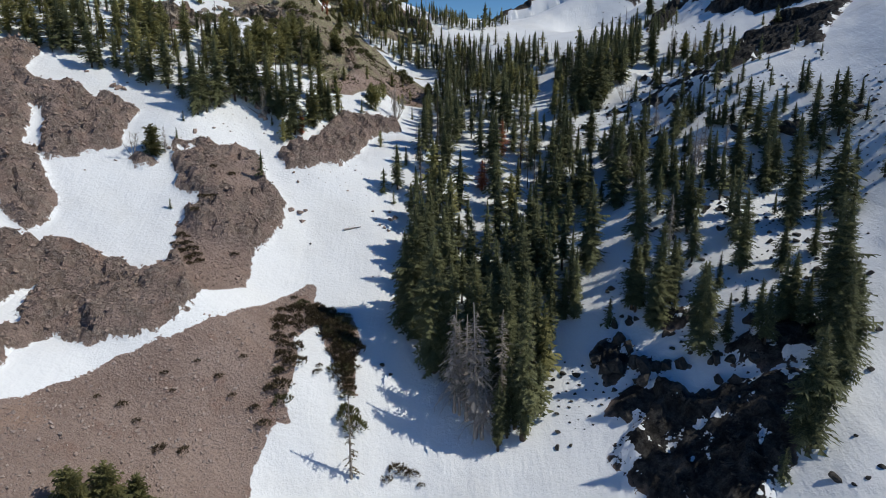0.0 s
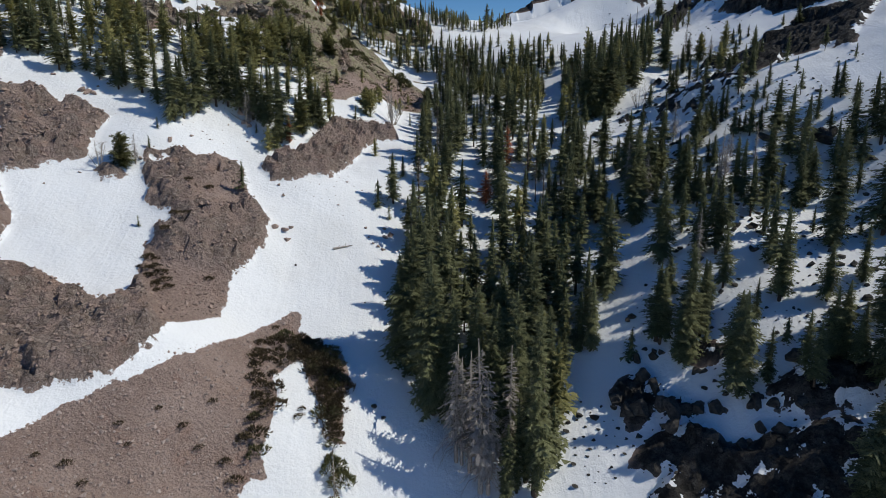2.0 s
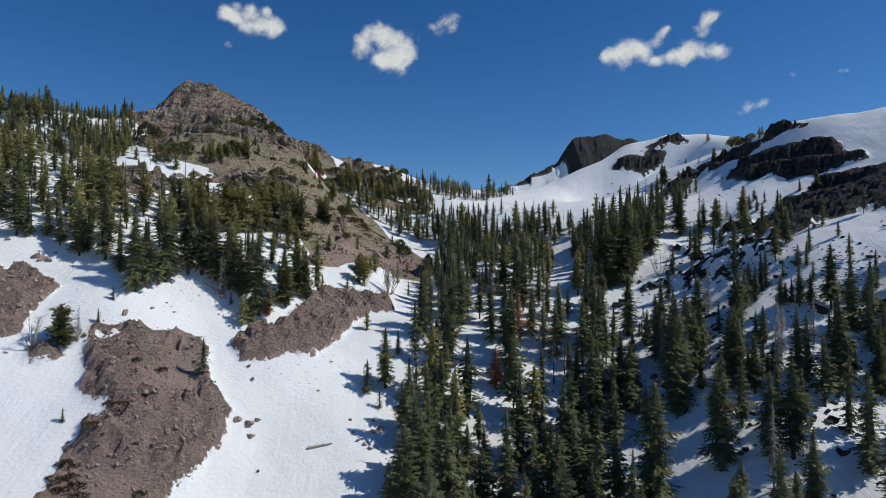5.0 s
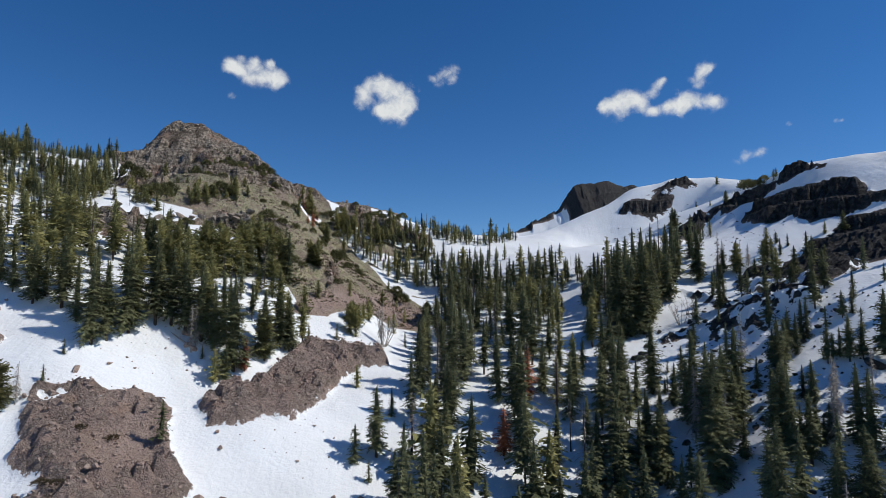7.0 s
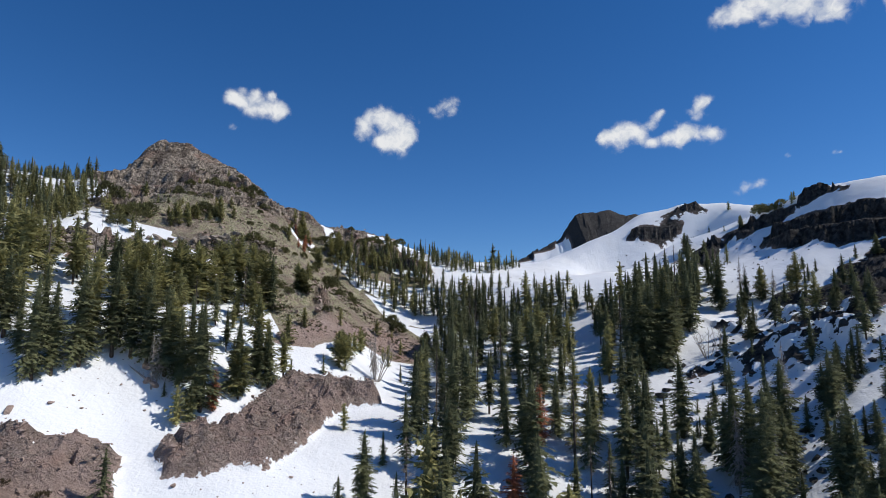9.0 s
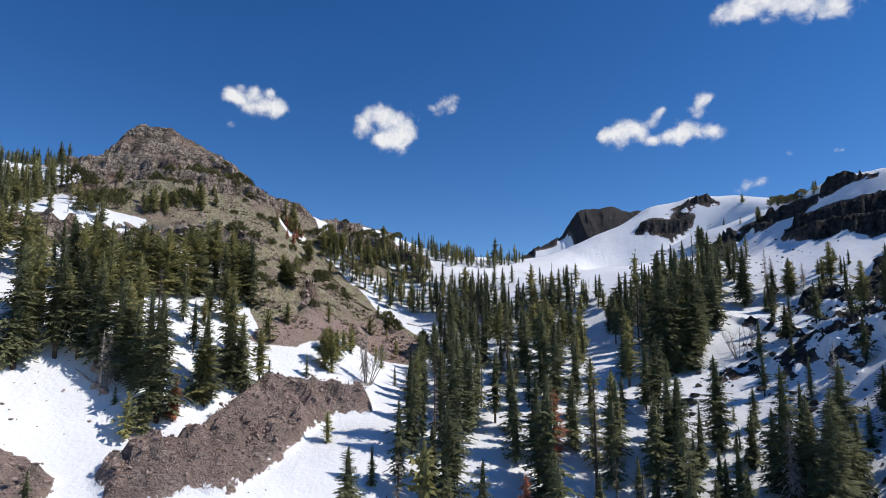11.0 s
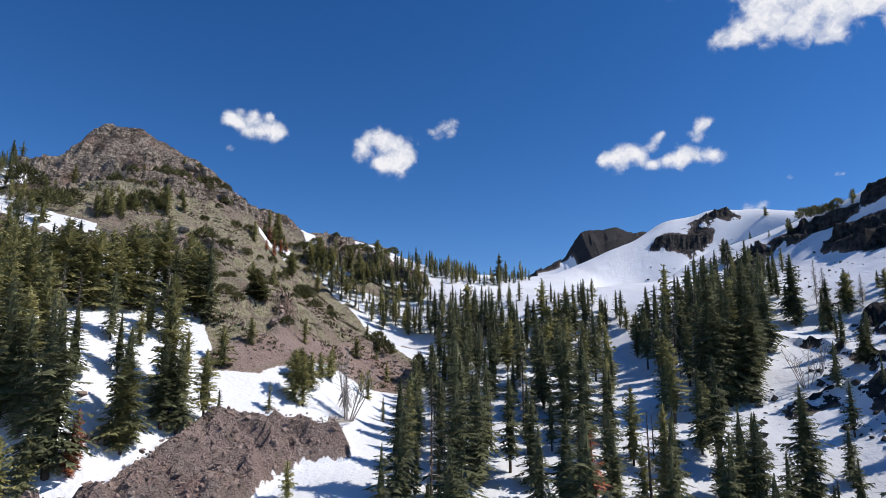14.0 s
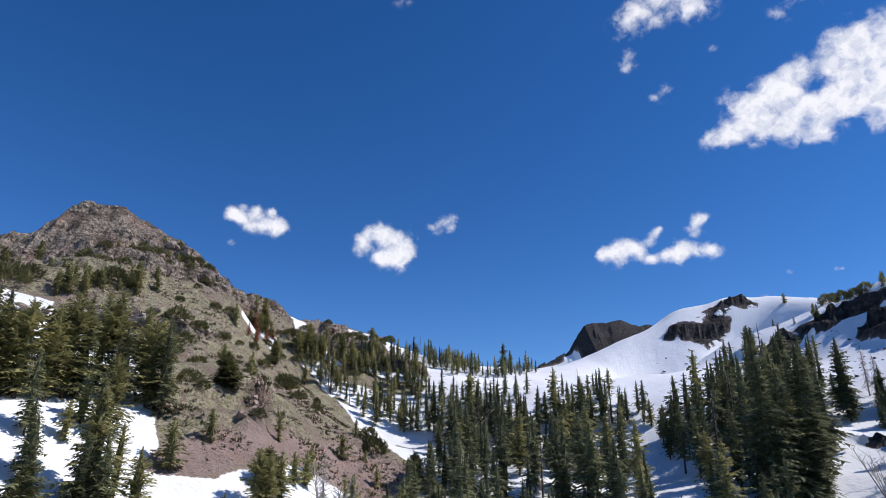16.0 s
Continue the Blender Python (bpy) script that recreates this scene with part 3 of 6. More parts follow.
def bough(r, root, a, ln, slope, droop, twigs, wide, pts, tris):
    """One bough: a drooping rib with pointed twigs of needles hanging to both sides, like a fern."""
    ca, sa = math.cos(a), math.sin(a)
    n, k = len(pts), twigs
    bend = 0.25 * r.normal()
    for i in range(k + 1):
        u = 0.1 + 0.82 * i / k
        d, o = ln * u, bend * ln * u * u
        pts.append((root[0] + ca * d - sa * o, root[1] + sa * d + ca * o, root[2] + slope * d - droop * ln * u * u))
    for i in range(k):
        u = 0.1 + 0.82 * (i + 0.6) / k
        w = wide * ln * (0.4 + 0.6 * math.sin(3.0 * min(u + 0.12, 1.0))) * 0.5 + 0.14
        for side in (1, -1):
            v = w * (0.55 + 0.9 * r.random())
            d, o = ln * u + v * (0.45 + 0.4 * r.random()), bend * ln * u * u + side * v
            z = root[2] + slope * ln * u - droop * ln * u * u - v * (0.15 + 0.55 * r.random())
            m = len(pts)
            pts.append((root[0] + ca * d - sa * o, root[1] + sa * d + ca * o, z))
            tris.append((n + i, m, n + i + 1))
    m = len(pts)
    d, o = ln * (1.0 + 0.2 * r.random()), bend * ln
    pts.append((root[0] + ca * d - sa * o, root[1] + sa * d + ca * o, root[2] + slope * d - droop * ln * (0.9 + 0.3 * r.random())))
    tris.append((n + k, m, n + k - 1))


def conifer(r, tall, spread, whorls, each, twigs, bare_below=0.08, droop=0.3, cut=0.06, wide=0.6, taper=0.1, ragged=0.6, lift=0.2, core=0.33):
    """A crown: fern-like boughs in rings round a dark dense core, ragged in outline with gaps; it narrows above taper."""
    pts, tris = [], []
    ph = r.random(6) * 6.283

    def form(f):
        return min(1.0, (1 - f) / (1 - taper)) ** 0.62 * (0.6 + 0.4 * min(1.0, f / 0.18))

    if core:
        for k in range(7):
            f = k / 6
            for b in range(6):
                a = b * 1.047 + 0.5 * k
                d = core * spread * form(f * 0.97) * (0.6 + 0.7 * r.random())
                pts.append((d * math.cos(a), d * math.sin(a), tall * (bare_below + 0.03 + (0.95 - bare_below) * f) + 0.3 * r.normal()))
        for k in range(6):
            for b in range(6):
                p, q = k * 6 + b, k * 6 + (b + 1) % 6
                tris += [(p, q, q + 6), (p, q + 6, p + 6)]
    for k in range(whorls):
        f = (k + r.random() * 0.8) / whorls
        zb = tall * (bare_below + (1 - bare_below) * f * 0.98)
        ring = spread * form(f) * (1.0 + 0.16 * math.sin(13 * f + ph[0]) + 0.12 * math.sin(29 * f + ph[1]))
        if r.random() < 0.12:
            ring *= 0.7
        turn = r.random() * 6.283
        n_limb = max(3, round(each * (0.5 + 0.5 * form(f))))
        for b in range(n_limb):
            if r.random() < cut:
                continue
            a = turn + 6.283 * (b + 0.7 * r.random()) / n_limb
            lump = 1 + 0.2 * math.sin(2 * a + 5 * f + ph[2]) + 0.14 * math.sin(3 * a - 9 * f + ph[3])
            ln = max(ring * lump * (1.1 - ragged * r.random() ** 1.8), 0.1) + 0.15
            bough(r, (0, 0, zb + 0.25 * r.normal()), a, ln, lift * (1.6 * f - 0.4) + 0.12 * r.normal(), droop * (1.15 - f) + 0.05 * r.normal(), twigs, wide, pts, tris)
    n = len(pts)
    top, low = (0, 0, tall * 1.0), tall * 0.95
    pts.extend([(0.16, 0, low), top, (-0.16, 0.05, low), (0, 0.16, low), (0.05, -0.16, low)])
    tris += [(n, n + 1, n + 2), (n + 3, n + 1, n + 4)]
    return np.array(pts, float), np.array(tris)


def dome(r, wide, tall, count, size):
    """A low bush: tufts over a lumpy dome."""
    pts, tris = [], []
    for k in range(count):
        a, e = r.random() * 6.283, math.asin(r.random() ** 0.8)
        rad = (0.72 + 0.28 * r.random()) * (1 + 0.25 * math.sin(3 * a + 1.7) * math.cos(e))
        o = np.array((math.cos(a) * math.cos(e), math.sin(a) * math.cos(e), math.sin(e) + 0.05))
        n = len(pts)
        pts.extend(tuft_cloud(o * rad * (wide, wide, tall), o + 0.5 * r.normal(size=3) + (0, 0, 0.4), size * (0.7 + 0.6 * r.random()), r, 1.2))
        tris += [(n, n + 1, n + 2), (n, n + 2, n + 3)]
    return np.array(pts), np.array(tris)


def rod(a, b, ra, rb, sides=3):
    """A tapered rod from a to b: points and triangles."""
    a, b = np.asarray(a, float), np.asarray(b, float)
    d = (b - a) / (np.linalg.norm(b - a) + 1e-9)
    s = np.cross(d, (0.31, 0.77, 0.2))
    s /= np.linalg.norm(s)
    t = np.cross(d, s)
    ang = np.arange(sides) * 6.283 / sides
    ring = np.cos(ang)[:, None] * s + np.sin(ang)[:, None] * t
    pts = np.concatenate([a + ring * ra, b + ring * rb])
    tris = []
    for k in range(sides):
        j = (k + 1) % sides
        tris += [(k, j, sides + j), (k, sides + j, sides + k)]
    return pts, np.array(tris)


def merge(pieces):
    V, T, base = [], [], 0
    for p, t in pieces:
        V.append(p)
        T.append(t + base)
        base += len(p)
    return np.concatenate(V), np.concatenate(T)


def bare_limbs(r, tall, spread, count, droop, low=0.12, twigs=6):
    """The leafless limbs of a dead tree, with side twigs."""
    out = []
    for k in range(count):
        f = low + (0.97 - low) * (k + r.random()) / count
        a = r.random() * 6.283
        ln = spread * (1 - f) ** 0.6 * (0.5 + 0.7 * r.random()) + 0.3
        s = np.array((0, 0, tall * f))
        m = s + np.array((math.cos(a), math.sin(a), 0.25 - droop * 0.5)) * ln * 0.55
        e = m + np.array((math.cos(a + 0.3), math.sin(a + 0.3), -droop)) * ln * 0.5
        out += [rod(s, m, 0.06, 0.04), rod(m, e, 0.04, 0.012)]
        for t in range(twigs):
            u = 0.3 + 0.7 * r.random()
            c = s + (m - s) * u if r.random() < 0.5 else m + (e - m) * u
            w = a + r.normal()
            out.append(rod(c, c + np.array((math.cos(w), math.sin(w), -droop * 1.3 + 0.4 * r.normal())) * ln * 0.32, 0.022, 0.008))
    return merge(out)


def stem(tall, base, sides=7, top=0.03, sink=1.5, lean=0.0):
    pts, tris = [], []
    for k in range(6):
        f = k / 5
        rad = (base * (1 - f) ** 0.9 + top) * (1.3 if k == 0 else 1)
        for a in range(sides):
            w = 6.283 * a / sides
            pts.append((rad * math.cos(w) + lean * f * f + 0.06 * base * math.sin(5 * f), rad * math.sin(w), f * (tall + sink) - sink))
    for k in range(5):
        for a in range(sides):
            b = (a + 1) % sides
            tris += [(k * sides + a, k * sides + b, (k + 1) * sides + b), (k * sides + a, (k + 1) * sides + b, (k + 1) * sides + a)]
    return np.array(pts), np.array(tris)


class Kind:
    """One sort of tree or bush: its parts as arrays (name, points, triangles, material), shared by all copies."""

    def __init__(self, name, label, category, tall, parts):
        self.name, self.label, self.category, self.tall, self.parts, self.thing = name, label, category, tall, parts, None

    def plant(self, x, y, z, high, turn, group, wide=0.8):
        s = high / self.tall
        m = pose(x, y, z, 0, 0, turn) @ Matrix.Diagonal((s * wide, s * wide, s, 1))
        if self.thing is None:
            self.thing = made = new(self.name)
            for name, p, t, mat, label in self.parts:
                ob = new(name, mesh_from(name, p, t, mat, name == "trunk"))
                ob.parent = made
                if label:
                    ob["label"] = label
                if name in ("branch_mass", "twig_mass", "twig_spray"):
                    ob["kind"] = "stuff"
            tagged(made, self.label, self.category)
        else:
            made = copy_thing(self.thing, pose(0, 0, 0))
        made.matrix_basis = m
        made["group"] = group
        return made


def plain(kind):
    """The same tree with a simpler trunk, for the woods."""
    name, p, t, mat, label = kind.parts[0]
    kind.parts[0] = (name, *rod((0, 0, -1.5), (0, 0, kind.tall), 0.36, 0.03, 4), mat, label)
    return kind


def living(name, label, seed, tall, base, needles, **crown):
    r = np.random.default_rng(seed)
    p, t = conifer(r, tall, **crown)
    return Kind(name, label, "tree", tall, [("trunk", *stem(tall, base), BARK, ""), ("crown", p, t, needles, "")])


def dead(name, label, seed, tall, base, count, spread, droop, wood, lean=0.0, low=0.12):
    r = np.random.default_rng(seed)
    return Kind(name, label, "dead tree", tall, [("trunk", *stem(tall, base, lean=lean, top=0.05), wood, ""),
                                                ("branch_mass", *bare_limbs(r, tall * 0.97, spread, count, droop, low), wood, "leafless branches"),
                                                ("twig_mass", *conifer(r, tall * 0.95, spread * 0.75, 34, 6, 3, 0.2, 0.5 + 0.5 * droop, 0.3, 0.3, 0.3, core=0), TWIG_GREY, "fine grey dead twigs")])


def many_stems(seed):
    r = np.random.default_rng(seed)
    stems, limbs = [], []
    for k in range(7):
        a, o = r.random() * 6.283, 0.9 * r.random() + 0.4
        e = np.array((math.cos(a) * 2.4 * o, math.sin(a) * 2.4 * o, 6.0 * (0.6 + 0.4 * r.random())))
        stems.append(rod((0.2 * math.cos(a), 0.2 * math.sin(a), -0.8), e, 0.08, 0.02, 4))
        for t in range(11):
            c = e * (0.35 + 0.6 * r.random())
            limbs.append(rod(c, c + r.normal(size=3) * (0.6, 0.6, 0.3) + (0, 0, 0.7), 0.035, 0.01))
    return Kind("dead_bush", "leafless grey bush of many thin stems in snow", "bush", 6.0,
                [("woody_base", *merge(stems), DEADWOOD, ""), ("twig_spray", *merge(limbs), DEADWOOD, "")])


def bush(name, label, seed, wide, tall, count, size, mat):
    r = np.random.default_rng(seed)
    p, t = dome(r, wide, tall, count, size)
    twigs = merge([rod((0, 0, -0.4), np.array((math.cos(a) * wide * 0.6, math.sin(a) * wide * 0.6, tall * 0.6)), 0.05, 0.015) for a in np.arange(6) * 1.047 + r.random()])
    return Kind(name, label, "bush", tall, [("woody_base", *twigs, BARK, ""), ("foliage", p, t, mat, "")])


FIRS = [living("fir_tree", "tall dark green fir tree standing in snow", 10 + i, 20.0, 0.34, NEEDLE, spread=(3.3, 3.9, 2.9, 3.5, 4.1)[i],
               whorls=38, each=10, twigs=3, bare_below=(0.03, 0.1, 0.05, 0.15, 0.07)[i], taper=(0.0, 0.2, 0.1, 0.3, 0.0)[i]) for i in range(5)]
NEAR = [living("fir_tree", "full dark green fir tree standing among snow and rocks", 170 + i, 20.0, 0.34, NEEDLE, spread=(2.9, 3.4, 3.1)[i],
               whorls=50, each=10, twigs=4, bare_below=(0.04, 0.08, 0.12)[i], taper=(0.1, 0.2, 0.3)[i], wide=0.5) for i in range(3)]
SLIM = [living("fir_tree", "slender tall fir with a narrow dark crown", 180 + i, 28.0, 0.42, NEEDLE, spread=(1.9, 2.2)[i],
               whorls=66, each=9, twigs=4, bare_below=(0.04, 0.1)[i], taper=(0.35, 0.5)[i], wide=0.5) for i in range(2)]
TALL = [living("fir_tree", "very tall full fir tree at the edge of the grove", 70 + i, 28.0, 0.5, NEEDLE, spread=(3.6, 4.3, 3.2)[i],
               whorls=76, each=12, twigs=6, bare_below=(0.02, 0.05, 0.1)[i], taper=(0.35, 0.2, 0.4)[i], wide=0.42) for i in range(3)]
PINES = [living("pine_tree", "olive green pine with a loose open crown", 30 + i, 14.0, 0.26, NEEDLE_PINE, spread=(2.5, 3.0, 2.2)[i],
                whorls=32, each=10, twigs=4, bare_below=0.08, droop=0.1, lift=0.7, cut=0.12, taper=0.4, wide=0.46, core=0.22) for i in range(3)]
SMALL_PINES = [living("small_pine", "small olive green pine on the hillside", 36 + i, 14.0, 0.26, NEEDLE_PINE, spread=(2.8, 3.3)[i],
                      whorls=18, each=8, twigs=2, bare_below=0.04, droop=0.1, lift=0.7, cut=0.1, taper=0.4) for i in range(2)]
YOUNG = [living("young_fir", "young slender dark green fir poking out of snow", 40 + i, 5.0, 0.1, NEEDLE, spread=(0.9, 1.15)[i],
                whorls=18, each=7, twigs=2, bare_below=0.0, taper=0.05) for i in range(2)]
WIDE = [living("broad_pine", "broad dark green pine with foliage to the ground", 45 + i, 7.0, 0.3, JUNIPER, spread=(2.5, 2.8)[i],
               whorls=34, each=13, twigs=4, bare_below=0.0, droop=0.1, lift=0.6, taper=0.25, wide=0.42) for i in range(2)]
RED = [living("dead_fir", "dead fir with rusty red needles among green firs", 48, 14.0, 0.25, NEEDLE_RED, spread=2.7, whorls=34, each=8, twigs=3, taper=0.2, wide=0.6, cut=0.15, core=0.2)]
GREY = [living("dying_fir", "dying fir with grey-brown twigs and few needles", 49, 14.0, 0.25, TWIG_GREY, spread=1.5, whorls=30, each=6, twigs=3, cut=0.3, wide=0.4, droop=0.6, core=0)]
SNAGS = [dead("dead_fir_snag", "bleached grey dead fir with drooping bare branches", 60 + i, 20.0, 0.26, (84, 60, 70)[i], (3.2, 2.2, 2.8)[i], (1.0, 0.3, 0.8)[i], DEADWOOD, (0.4, 0.0, -0.7)[i]) for i in range(3)]
POLE = [Kind("bare_pine", "thin pine with bare trunk and few dark boughs", "tree", 18.0,
             [("trunk", *stem(18.0, 0.3), DEADWOOD, ""),
              ("crown", *conifer(np.random.default_rng(66), 18.0, 1.7, 34, 4, 3, 0.02, 0.35, 0.6, 0.34, core=0), BRUSH, "few dark dry boughs")])]
DEADBUSH = [many_stems(81), many_stems(82)]
BUSHES = [bush("juniper_bush", "low rounded olive green bush on the slope", 90 + i, 2.0, 2.2, 620, 0.34, JUNIPER) for i in range(2)]
BRUSHES = [bush("brush_clump", "small dry brown brush clump on scree", 95 + i, 1.1, 0.7, 200, 0.24, BRUSH) for i in range(2)]
OLIVE_BRUSH = [bush("brush_clump", "small olive brown brush clump on scree", 97, 1.1, 0.7, 200, 0.24, BRUSH_GREEN)]
SORTS = {"fir": FIRS, "young": YOUNG, "snag": SNAGS, "dead_bush": DEADBUSH, "pine": PINES, "red": RED, "greydead": GREY,
         "wide": WIDE, "slim": SLIM, "bush": BUSHES, "bare_pole": POLE}
THIN = [living("fir_tree", "", 50 + i, 20.0, 0.30, NEEDLE, spread=(3.4, 2.9, 3.8, 3.1, 3.5)[i], whorls=26, each=8, twigs=2, bare_below=(0.05, 0.16, 0.08, 0.22, 0.12)[i],
               taper=(0.0, 0.2, 0.05, 0.25, 0.0)[i], wide=0.7) for i in range(5)]
THIN_PINE = [living("pine_tree", "", 55 + i, 20.0, 0.30, NEEDLE_PINE, spread=(3.5, 3.0, 3.8)[i], whorls=24, each=8, twigs=2, bare_below=(0.08, 0.16, 0.1)[i], droop=0.12, lift=0.6,
                    taper=(0.3, 0.1, 0.35)[i], wide=0.7) for i in range(3)]
FAR_FIRS = [living("fir_tree", "", 58 + i, 20.0, 0.36, NEEDLE, spread=(3.9, 3.3, 3.6)[i], whorls=18, each=7, twigs=2, bare_below=0.06, taper=(0.0, 0.15, 0.0)[i], wide=0.8) for i in range(3)]
FINE = [living("fir_tree", "", 150 + i, 20.0, 0.30, NEEDLE, spread=(3.5, 3.0, 3.9)[i], whorls=32, each=9, twigs=3, bare_below=(0.06, 0.14, 0.1)[i],
               taper=(0.0, 0.15, 0.0)[i]) for i in range(3)]
FINE_PINE = [living("pine_tree", "", 153 + i, 20.0, 0.30, NEEDLE_PINE, spread=(3.6, 3.1)[i], whorls=30, each=8, twigs=3, bare_below=(0.08, 0.15)[i], droop=0.12, lift=0.6,
                    taper=(0.3, 0.1)[i]) for i in range(2)]
FAR_PINE = [living("pine_tree", "", 155 + i, 20.0, 0.30, NEEDLE_PINE, spread=(3.5, 3.0)[i], whorls=18, each=7, twigs=2, bare_below=0.1, droop=0.12, lift=0.6,
                   taper=(0.4, 0.2)[i], wide=0.8) for i in range(2)]
THIN, THIN_PINE, FAR_FIRS, FAR_PINE, FINE, FINE_PINE = ([plain(k) for k in g] for g in (THIN, THIN_PINE, FAR_FIRS, FAR_PINE, FINE, FINE_PINE))
THIN_GREY = [Kind("dead_fir", "", "tree", 20.0, [("trunk", *stem(20.0, 0.24, top=0.04), DEADWOOD, ""),
                                                ("crown", *bare_limbs(np.random.default_rng(63 + i), 19.0, (1.8, 2.4)[i], 46, (0.5, 0.9)[i], 0.2, 2), DEADWOOD, "")]) for i in range(2)]

